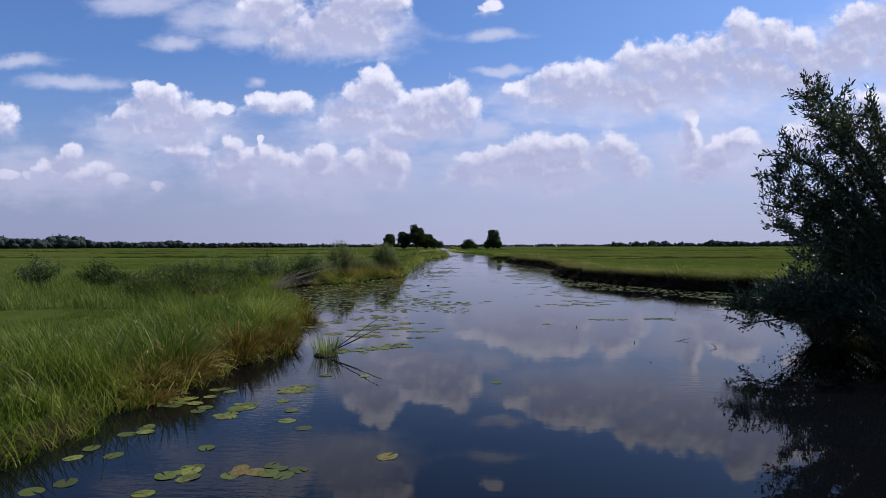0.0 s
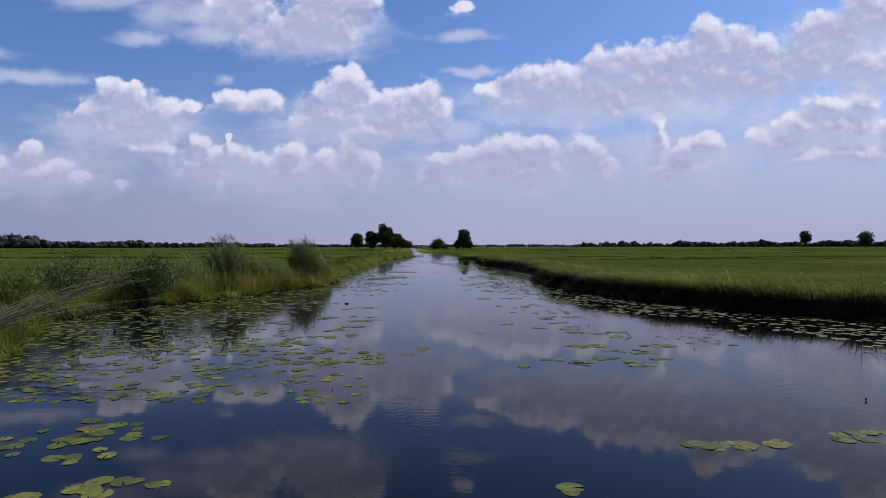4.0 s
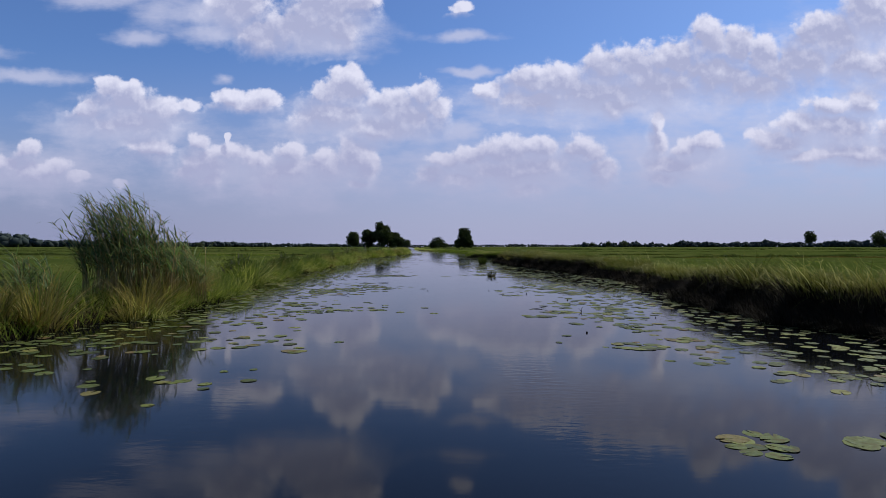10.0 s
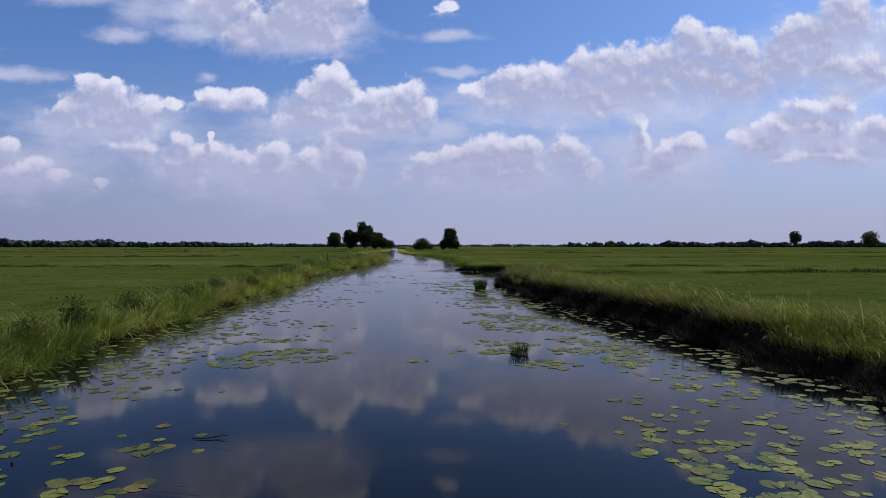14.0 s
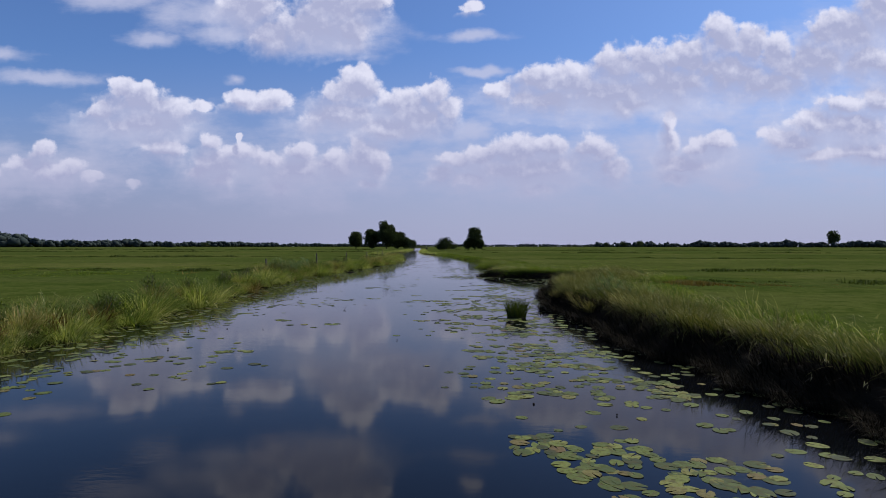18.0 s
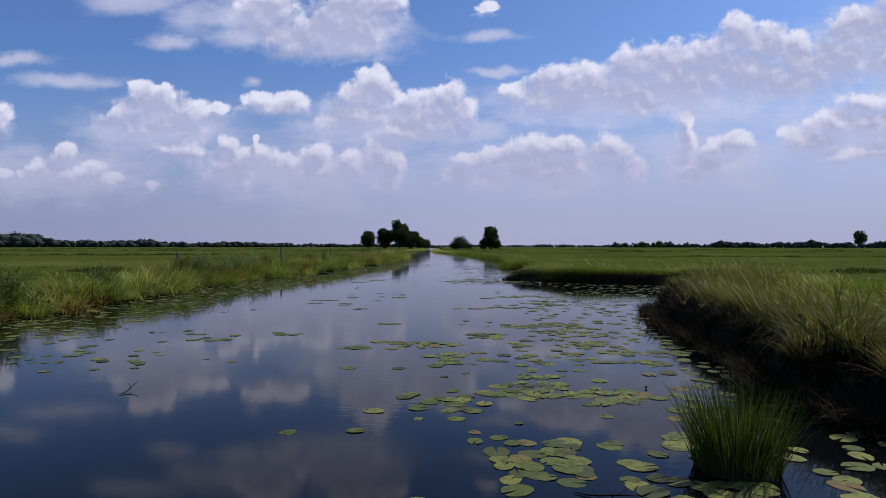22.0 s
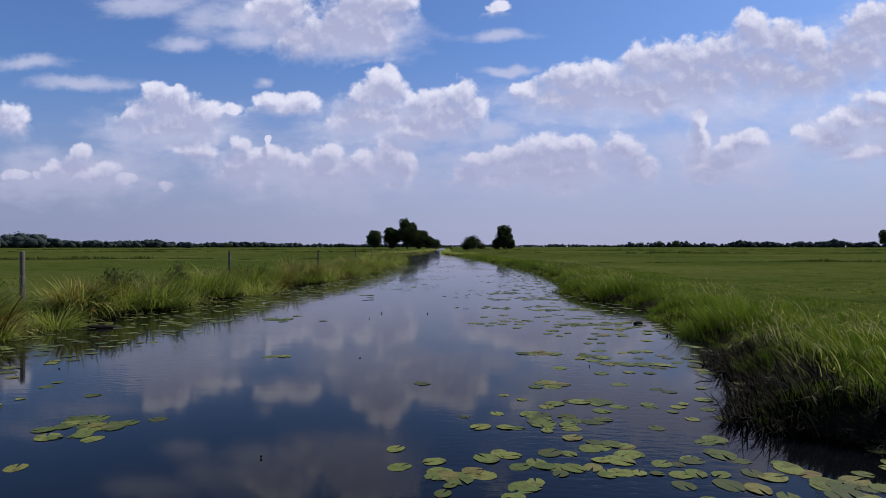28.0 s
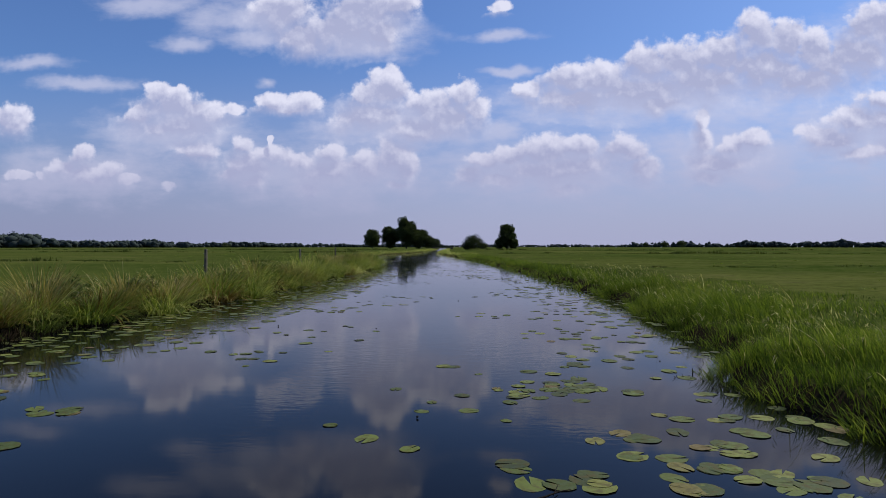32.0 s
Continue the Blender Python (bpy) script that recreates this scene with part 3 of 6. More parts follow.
stuff("left_bank_grass", *join([bank_fringe(-1, 1, 9, 800, .72, 2.4, .2, .35, .6), bank_fringe(-1, 8, 21, 620, .85, 3.4, .2, .35, .6), bank_fringe(-1, 17, 38, 420, .8, 1.8, .2, .35, .7), bank_fringe(-1, 38, 51, 420, .6, 1.4, .2, .35, .7)]), FRINGE,
      "green and straw-coloured grasses fringing the sunlit bank", "grass")
stuff("low_bank_grass", *join([bank_fringe(-1, 51, 100, 220, .32, 1.3, .1, .35, .6), bank_fringe(-1, 100, 128, 220, .34, 1.5, .1, .35, .6), bank_fringe(-1, 128, 210, 110, .5, 1.3)]), RUSH,
      "dark green undergrowth between the sedge tussocks", "grass")
def brow_grass(y0, y1, per_m, tall, back=2.8, front=.35):
    """Soft long grass heaped on the brow of the shaded bank, combed over the water by the wind."""
    n = int((y1 - y0) * per_m)
    y = rng.uniform(y0, y1, n)
    off = front + (back - front) * rng.random(n) ** 1.2
    x = bank(RIGHT_BANK, y) + off
    heap = np.clip(.72 + .34 * np.sin(y * 1.15 + .8 * np.sin(y * .7)) * np.sin(y * .43 + 2) + .16 * np.sin(y * 3.1 + off * 2) + .12 * np.sin(y * 6.7 - off * 3), .3, 1.2)
    z = np.maximum(ground_z(x, y), 0) - .03 + .12 * rng.random(n)
    sway = .35 * np.sin(y * .9 + 1) + .25 * np.sin(y * 2.3)
    return blades(np.stack([x, y, z], 1), tall * heap * rng.uniform(.55, 1.15, n), rng.uniform(.008, .016, n), math.pi + sway + rng.normal(0, .45, n), rng.uniform(.0, .5, n), rng.uniform(.5, 1.3, n), 3)


stuff("right_bank_grass", *join([bank_fringe(1, 6, 28, 160, .7, 2.0), brow_grass(28, 51, 900, .52), brow_grass(50, 63, 700, .42), brow_grass(63, 98, 1050, .54), brow_grass(98, 106, 900, .5)]), BROW,
      "tall wind-combed olive and straw grass overhanging the shaded bank", "grass")
stuff("field_edge_grass", *join([bank_fringe(1, 24, 62, 420, .34, 5.0, -1.5, .6, .5), bank_fringe(1, 62, 112, 600, .36, 5.5, -1.5, .6, .5), bank_fringe(1, 112, 142, 420, .25, 5.0, -1.5, .6, .5)]), FRINGE,
      "soft uneven grass along the edge of the meadow", "grass")
stuff("lush_bank_grass", *join([bank_fringe(1, 103.5, 142, 1500, .46, 2.2, .1, .5, .45), bank_fringe(1, 142, 215, 150, .5, 1.6)]), FRINGE, "soft lush green grass hanging over the low bank", "grass")


def shade_thatch(y0, y1, per_m, tall, side=1):
    """Dead litter on the steep face of the shaded bank, drooping to the water; its near-black brown is painted shade.
    """
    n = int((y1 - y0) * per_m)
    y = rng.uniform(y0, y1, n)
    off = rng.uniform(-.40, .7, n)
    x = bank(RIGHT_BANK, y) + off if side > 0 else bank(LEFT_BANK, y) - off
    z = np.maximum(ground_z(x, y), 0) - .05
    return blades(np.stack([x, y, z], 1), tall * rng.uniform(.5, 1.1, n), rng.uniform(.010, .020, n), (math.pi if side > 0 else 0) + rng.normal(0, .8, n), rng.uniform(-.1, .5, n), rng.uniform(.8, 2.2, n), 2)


# side -1 stretches paint the shade in the gaps between left-bank tussocks
stuff("bank_litter", *join([shade_thatch(8, 28, 200, .5), shade_thatch(28, 50, 700, .62), shade_thatch(50, 63, 500, .4), shade_thatch(63, 104, 800, .55), shade_thatch(104, 114, 800, .45), shade_thatch(30, 51, 260, .36, -1), shade_thatch(51, 165, 330, .34, -1), shade_thatch(114, 150, 110, .16)]), SHADE_THATCH, "dark dead grass litter on the shaded bank face", "dead grass")


def wind_blades(y0, y1, per_m, tall, reach=3.0, side=1):
    """Long pale stalks on the brow of a bank, blown over to one side, each with a feathery seed head."""
    n = int((y1 - y0) * per_m)
    y = rng.uniform(y0, y1, n)
    off = .25 + (reach - .25) * rng.random(n) ** 1.3
    x = bank(RIGHT_BANK, y) + off if side > 0 else bank(LEFT_BANK, y) - off
    z = ground_z(x, y) + rng.uniform(0, .3, n)
    tall = tall * np.clip(.75 + .5 * np.sin(y * 1.15 + .8 * np.sin(y * .7)) * np.sin(y * .43 + 2), .4, 1.2) * rng.uniform(.6, 1.2, n)
    yaw, lean, curl = math.pi + rng.normal(.1, .7, n), rng.uniform(.2, .9, n), rng.uniform(.5, 1.6, n)
    stalk = blades(np.stack([x, y, z], 1), tall, rng.uniform(.007, .012, n), yaw, lean, curl, 4)
    tip = stalk[0].reshape(n, -1, 3)[:, -1]
    pick = np.repeat(np.nonzero(rng.random(n) < .45)[0], 4)
    m = len(pick)
    heads = blades(tip[pick] - np.array([0, 0, .02]) + rng.normal(0, .018, (m, 3)), rng.uniform(.06, .13, m), rng.uniform(.008, .014, m), yaw[pick] + rng.normal(0, .4, m), (lean + curl)[pick] + rng.normal(0, .35, m), .4, 2)
    return join([stalk, heads])


stuff("blown_grass", *join([wind_blades(28, 50, 70, .75), wind_blades(50, 63, 45, .6), wind_blades(63, 104, 75, .75, 4.5), wind_blades(104, 114, 75, .7), wind_blades(114, 150, 30, .5), wind_blades(1, 20, 26, .8, 2.4, -1), wind_blades(51, 100, 14, .75, 1.6, -1), wind_blades(100, 172, 22, .9, 1.8, -1)]), PALE_GRASS, "long pale grass stalks with seed heads blown over by the wind", "grass")


def field_tufts(side, n, y0, y1, reach, tall):
    """Low tufts in drifts that roughen the mown fields."""
    y = rng.uniform(y0, y1, n)
    off = 1.5 + reach * rng.random(n) ** 1.5
    x = bank(LEFT_BANK, y) - off if side < 0 else bank(RIGHT_BANK, y) + off
    drift = np.sin(x * .23 + y * .11 + side) * np.sin(y * .19 - x * .07 + 1) + .5 * np.sin(x * .6 - y * .4)
    keep = drift + rng.normal(0, .35, n) > .25
    x, y, m = np.repeat(x[keep], 14), np.repeat(y[keep], 14), 14 * int(keep.sum())
    size = np.repeat(rng.uniform(.5, 1.2, int(keep.sum())), 14)
    x, y = x + rng.normal(0, .16, m) * size, y + rng.normal(0, .16, m) * size
    return blades(np.stack([x, y, ground_z(x, y) - .03], 1), tall * size * rng.uniform(.5, 1.1, m), rng.uniform(.018, .035, m) * (1 + .004 * y), rng.uniform(0, 6.28, m), rng.uniform(.2, .9, m), rng.uniform(.3, 1.2, m), 2)


stuff("field_tufts", *join([field_tufts(-1, 6500, 36, 130, 45, .12), field_tufts(1, 6500, 28, 130, 45, .11), field_tufts(-1, 1600, 130, 260, 80, .13), field_tufts(1, 1600, 130, 260, 80, .12), field_tufts(-1, 900, 100, 116, 30, .22)]), FRINGE, "low uneven tufts across the grazed meadow", "grass")


def rough_field(n, x0, x1, y0, y1, tall):
    """Unmown tall grass in loose drifts on the near left field."""
    y = rng.uniform(y0, y1, n)
    x = rng.uniform(x0, x1, n)
    keep = x < bank(LEFT_BANK, y) - .8
    x, y = x[keep], y[keep]
    lump = np.clip(.65 + .35 * np.sin(x * .9 + y * .5) * np.sin(y * .8 - x * .3) + .25 * np.sin(x * 2.3 + y * 1.9), .3, 1.2)
    m = len(x)
    return blades(np.stack([x, y, ground_z(x, y) - .03], 1), tall * lump * rng.uniform(.5, 1.1, m), rng.uniform(.010, .020, m), np.where(rng.random(m) < .5, math.pi + rng.normal(0, .6, m), rng.uniform(0, 6.28, m)), rng.uniform(0, .35, m), rng.uniform(.3, 1.3, m), 3)


stuff("rough_grass", *join([rough_field(30000, -8.6, -4.5, 1.5, 20, .70), rough_field(44000, -30, -7, 18, 36, .95), rough_field(9000, -40, -11, 34, 42, .5)]), BLUE_SEDGE, "tall unmown grass on the rough near field", "grass")


# ---- sedge tussocks ----
def tussock_mesh(name, n, tall, spread, mat, droop=1.2, fine=1.0):
    r = spread * .35 * np.sqrt(rng.random(n))
    a = rng.uniform(0, 6.28, n)
    base = np.stack([r * np.cos(a), r * np.sin(a), np.zeros(n) - .03], 1)
    k = r / (spread * .35)
    return np_mesh(name, *blades(base, tall * rng.uniform(.55, 1.1, n), rng.uniform(.018, .034, n) * fine, a + rng.normal(0, .5, n), .08 + .95 * k * rng.random(n), rng.uniform(.4, droop + .3, n), 5), mat)


TUSSOCKS = [tussock_mesh("sedge_tussock", 460, .76, 1.15, SEDGE, 2.1, .55), tussock_mesh("sedge_tussock", 420, .66, 1.1, SEDGE, 2.3, .55), tussock_mesh("sedge_tussock", 480, .86, 1.2, SEDGE, 1.9, .5)]
DRY_TUSSOCKS = [tussock_mesh("dry_tussock", 220, .8, 1.0, DRY, 1.5), tussock_mesh("dry_tussock", 180, .65, 1.1, DRY, 1.8)]
DARK_TUSSOCKS = [tussock_mesh("grass_tussock", 420, .95, 1.3, BROW, 2.0, .45), tussock_mesh("grass_tussock", 380, .8, 1.3, BROW, 2.2, .45)]
UPRIGHT_TUSSOCKS = [tussock_mesh("reed_tussock", 260, 1.15, .8, UPRIGHT, .7, .6), tussock_mesh("reed_tussock", 220, .95, .9, UPRIGHT, 1.0, .6)]
BROAD_TUSSOCKS = [tussock_mesh("sedge_tussock", 420, .78, 1.0, BLUE_SEDGE, 1.6, .5), tussock_mesh("sedge_tussock", 360, .65, 1.0, BLUE_SEDGE, 1.9, .55)]


def plant(meshes, x, y, size, label, name, group, lean=0.0):
    me = meshes[int(rng.integers(len(meshes)))]
    ob = tagged(new(name, me), label, "grass tussock", group)
    z = max(float(ground_z(np.array(x), np.array(y))), 0.0)
    ob.matrix_world = pose(x, y, z, 0, lean, float(rng.uniform(0, 360))) @ Matrix.Diagonal((size, size, size * float(rng.uniform(.85, 1.1)), 1))
    return ob


def line_of(meshes, side, y0, y1, step, off0, off1, size, label, name, group):
    y = y0
    while y < y1:
        off = float(rng.uniform(off0, off1))
        x = float(bank(LEFT_BANK, y)) - off if side < 0 else float(bank(RIGHT_BANK, y)) + off
        plant(meshes, x, y, size * float(rng.uniform(.6, 1.2)), label, name, group)
        y += step * float(rng.uniform(.6, 1.4))


GREEN_L = "bright green arching sedge tussock at the water's edge"
line_of(TUSSOCKS, -1, 2, 9, 1.3, .3, 1.2, .6, GREEN_L, "sedge_tussock", "sedge on the sunlit bank")
line_of(DRY_TUSSOCKS, -1, 8.8, 15.5, .34, -.25, .6, .85, "rusty brown drooping sedge tussock on a low point of the bank", "sedge_tussock", "brown sedge")
line_of(DRY_TUSSOCKS, -1, 15, 24, .8, -.2, .5, .75, "rusty brown drooping sedge tussock on a low point of the bank", "sedge_tussock", "brown sedge")
line_of(TUSSOCKS, -1, 14, 22, .8, .1, 1.4, .95, GREEN_L, "sedge_tussock", "sedge on the sunlit bank")
line_of(TUSSOCKS, -1, 32, 52, 1.4, -.1, .8, .9, GREEN_L, "sedge_tussock", "sedge on the sunlit bank")
line_of(UPRIGHT_TUSSOCKS, -1, 34, 50, .62, -.05, .7, .95, "straw-brown upright reed grass tussock at the water's edge", "reed_tussock", "reed grass")
line_of(DRY_TUSSOCKS, -1, 36, 51, 2.4, .0, .7, .9, "straw-coloured sedge tussock among reeds", "sedge_tussock", "brown sedge")
BROAD_L = "deep green broad-bladed sedge tussock on the bank"
line_of(TUSSOCKS, -1, 52, 100, 1.0, -.3, .5, 1.2, GREEN_L, "sedge_tussock", "sedge on the sunlit bank")
line_of(BROAD_TUSSOCKS, -1, 51, 176, 1.1, -.1, .9, 1.15, BROAD_L, "sedge_tussock", "sedge on the sunlit bank")
line_of(BROAD_TUSSOCKS, -1, 32, 51, 1.6, .2, 1.4, 1.0, BROAD_L, "sedge_tussock", "sedge on the sunlit bank")
line_of(BROAD_TUSSOCKS, -1, 1.5, 21, .7, .4, 2.6, 1.05, BROAD_L, "sedge_tussock", "sedge on the sunlit bank")
line_of(UPRIGHT_TUSSOCKS, -1, 52, 100, 3.4, .1, .8, .75, "straw-brown upright reed grass tussock on the bank", "reed_tussock", "reed grass")
line_of(UPRIGHT_TUSSOCKS, -1, 101, 176, 1.15, .1, 1.0, .95, "straw-brown upright reed grass tussock on the bank", "reed_tussock", "reed grass")
line_of(TUSSOCKS, -1, 100, 176, 1.1, -.3, .7, 1.45, GREEN_L, "sedge_tussock", "sedge on the sunlit bank")
line_of(DRY_TUSSOCKS, -1, 56, 100, 2.6, -.2, .5, .9, "straw-coloured sedge tussock on the bank", "sedge_tussock", "brown sedge")
line_of(DRY_TUSSOCKS, -1, 102, 158, 2.2, -.3, .5, 1.15, "straw-coloured sedge tussock on the bank", "sedge_tussock", "brown sedge")
line_of(DARK_TUSSOCKS, 1, 29, 50, 1.3, .5, 1.6, 1.0, "dark drooping grass tussock on the shaded bank", "grass_tussock", "grass on the shaded bank")
line_of(DARK_TUSSOCKS, 1, 63, 103, 1.3, .5, 1.7, 1.0, "dark drooping grass tussock on the shaded bank", "grass_tussock", "grass on the shaded bank")
line_of(UPRIGHT_TUSSOCKS, 1, 81, 86.5, 1.1, .0, .5, .7, "straw-coloured reed grass tussock leaning over the shaded bank", "reed_tussock", "reed grass")
line_of(DRY_TUSSOCKS, 1, 78, 90, 2.2, .7, 1.6, .7, "pale dry grass tussock on the shaded bank", "grass_tussock", "grass on the shaded bank")


# ---- reeds ----
def reed_clump(x, y, count, tall, rx, ry, label):
    """Common reed: bare straw stems below, leafy above, plumes on some, all bent to one side by the wind."""
    z0 = max(float(ground_z(np.array(x), np.array(y))), 0.0)
    ob = thing("reed_clump", label, "reeds", "reeds on the bank", place=pose(x, y, z0))
    stems, foli, tops = [], [], []
    for _ in range(count):
        r, a = math.sqrt(rng.random()), rng.uniform(0, 6.28)
        p = np.array([rx * r * math.cos(a), ry * r * math.sin(a), -.05])
        h = tall * rng.uniform(.62, 1.06) * (1 - .34 * r * r)
        yaw, lean, blow = rng.uniform(0, 6.28), rng.uniform(.02, .18), rng.uniform(.03, .26)
        k = np.linspace(0, 1, 6)
        pts = p + np.stack([h * lean * k ** 1.5 * math.cos(yaw) - h * blow * k ** 3, h * lean * k ** 1.5 * math.sin(yaw), h * k * (1 - .06 * k)], 1)
        stems.append(tube(pts, .010 * (1 - .6 * k) + .001, 3))
        m = int(rng.integers(11, 17))
        t = rng.uniform(.34, 1.0, m) ** .75
        b = np.stack([np.interp(t, k, pts[:, i]) for i in range(3)], 1)
        foli.append(blades(b, rng.uniform(.20, .50, m), rng.uniform(.018, .034, m), np.where(rng.random(m) < .62, math.pi + rng.normal(0, .6, m), rng.uniform(0, 6.28, m)), rng.uniform(.35, 1.1, m), rng.uniform(.4, 1.4, m), 3))
        if rng.random() < .35 and h > .72 * tall:
            m = 26
            t = rng.uniform(0, 1, m)
            b = pts[-1] - np.array([-.02, 0, .08]) + np.array([-.16, 0, .16]) * t[:, None]
            tops.append(blades(b, rng.uniform(.07, .17, m) * (1.1 - t), .011, math.pi + rng.normal(0, .6, m), rng.uniform(.6, 1.3, m), .9, 2))
    part_mesh("stalk_mass", np_mesh("stalk_mass", *join(stems), REED_STEM), ob, "straw-coloured reed stems", "stuff")
    part_mesh("foliage", np_mesh("foliage", *join(foli), REED_LEAF), ob, "", "stuff")
    if tops:
        part_mesh("plume_mass", np_mesh("plume_mass", *join(tops), PLUME), ob, "brownish feathery plumes", "stuff")
    return ob


REED = "tall grey-green reeds with feathery plumes on the bank"
for x, y, c, h, rx, ry in [(-10.2, 36.6, 34, 1.6, .8, 1.0), (-9.6, 38.0, 46, 1.8, .8, .9), (-8.75, 39.6, 170, 2.6, .85, .9), (-8.2, 41.2, 60, 1.8, .6, .8), (-7.8, 42.8, 34, 1.5, .45, .6), (-7.5, 44.2, 26, 1.2, .4, .5),
                           (-6.95, 46.6, 210, 2.6, .95, .95), (-6.4, 48.0, 60, 1.9, .5, .7), (-13.5, 31.5, 40, 1.9, 1.8, 1.2), (-11.3, 35.0, 46, 1.8, 1.2, 1.0), (-11.4, 107.0, 40, 1.3, 1.2, 1.2), (-11.2, 111.5, 46, 1.3, 1.0, 1.6)]:
    reed_clump(x, y, c, h, rx, ry, REED)
for x, y, c, h in [(6.4, 84.5, 24, 1.0)]:
    reed_clump(x, y, c, h, .9, 1.4, "sparse wind-bent reeds above the shaded bank")


# ---- shrubs and herbs ----
def shrub(name, x, y, tall, wide, stems_n, leaf_n, leaf_len, mat, label, category, leaf_wide=.45):
    z0 = max(float(ground_z(np.array(x), np.array(y))), 0.0)
    ob = thing(name, label, category, place=pose(x, y, z0))
    wood, leaf = [], []
    for _ in range(stems_n):
        a, out = rng.uniform(0, 6.28), rng.uniform(.15, 1.0)
        h = tall * rng.uniform(.55, 1.0) * (1.05 - .35 * out)
        k = np.linspace(0, 1, 6)
        bend = rng.normal(0, .08, 2)
        pts = np.stack([wide * out * (k ** 1.3) * math.cos(a) + bend[0] * np.sin(3 * k), wide * out * (k ** 1.3) * math.sin(a) + bend[1] * np.sin(3 * k), h * k - .05], 1)
        wood.append(tube(pts, .018 * (1 - .8 * k) + .002, 4))
        m = leaf_n
        t = rng.uniform(.2, 1, m) ** .7
        b = np.stack([np.interp(t, k, pts[:, i]) for i in range(3)], 1) + rng.normal(0, .10, (m, 3))
        leaf.append(leaves(b, rng.uniform(.6, 1.2, m) * leaf_len, rng.uniform(.8, 1.2, m) * leaf_len * leaf_wide, rng.normal(0, .7, (m, 3)) + np.array([0, 0, .5])))
    part_mesh("branch_frame", np_mesh("branch_frame", *join(wood), BARK), ob, "", "stuff")
    part_mesh("foliage", np_mesh("foliage", *join(leaf), mat), ob, "", "stuff")
    return ob


shrub("willow_shrub", -9.9, 34.4, 2.15, 1.25, 60, 85, .10, LEAF, "pale-leaved low willow shrub at the mouth of the inlet", "shrub")
shrub("willow_shrub", -11.8, 33.0, 1.8, 1.3, 44, 70, .10, LEAF, "low green willow shrub beside the inlet", "shrub")
for x, y, h, w in [(-20.5, 27.5, 1.9, 1.1), (-18.3, 28.5, 1.4, 1.2), (-22.5, 30.0, 1.3, 1.2), (-12.8, 27.5, 1.3, 1.0), (-10.8, 26.5, 1.1, .9), (-14.5, 29.5, 1.2, 1.0), (-16.5, 27.0, 1.0, 1.0)]:
    shrub("willow_shrub", x, y, h, w, 34, 70, .10, LEAF, "low dark green bush in the rough meadow", "shrub")
for x, y, h in [(-8.4, 19.8, 1.1), (-9.3, 20.8, 1.4), (-10.4, 21.8, 1.5), (-11.4, 23.0, 1.5), (-12.4, 24.2, 1.4), (-13.4, 25.4, 1.5), (-9.9, 22.9, 1.2), (-12.0, 21.6, 1.5), (-13.6, 23.4, 1.4), (-10.6, 25.0, 1.1), (-9.6, 23.6, 1.0), (-8.7, 22.2, 1.0), (-11.6, 27.5, 1.3), (-12.8, 28.8, 1.4), (-14.2, 27.8, 1.2), (-15.8, 29.2, 1.3), (-17.4, 28.0, 1.2), (-13.4, 30.6, 1.5), (-12.0, 31.0, 1.5), (-11.6, 29.6, 1.3), (-16.6, 31.0, 1.4), (-11.6, 109.5, 1.3), (-11.1, 105.2, 1.2), (-11.9, 113.5, 1.1), (-9.9, 127.5, .9), (-9.6, 133.0, .8), (-10.4, 121.0, .9)]:
    shrub("herb_clump", x, y, h * .85, .8, 24, 44, .12, HERB, "leafy green waterside herbs on the bank", "herbs", .3)


for i in range(30):
    y = 54 + i * 3.9 + float(rng.uniform(-1.5, 1.5))
    shrub("herb_clump", float(bank(LEFT_BANK, y)) - float(rng.uniform(.3, 1.0)), y, float(rng.uniform(.6, 1.15)), .5, 20, 36, .11, HERB, "leafy green waterside herbs on the bank", "herbs", .35)


# ---- dead branches lying out over the water ----
def dead_branches(x, y, count, reach, heading, label):
    ob = thing("fallen_branch", label, "dead branches", place=pose(x, y, .12))
    for i in range(count):
        a = heading + rng.normal(0, .28)
        ln = reach * rng.uniform(.45, 1.0)
        k = np.linspace(0, 1, 6)
        up = rng.uniform(.16, .46)
        pts = np.stack([ln * k * math.cos(a) + .16 * np.sin(4 * k + i), ln * k * math.sin(a) + .16 * np.cos(3.4 * k + i), .10 + ln * up * k - .12 * ln * k ** 2 + rng.uniform(0, .25)], 1)
        part_mesh("branch", np_mesh("branch", *tube(pts, .009 * (1 - .75 * k) + .0015, 4), TWIG), ob)
    return ob


dead_branches(-8.8, 24.6, 20, 4.6, 1.15, "grey dead branches fallen from the bank over the water")
dead_branches(-9.4, 25.6, 16, 3.4, .9, "grey dead branches fallen from the bank over the water")


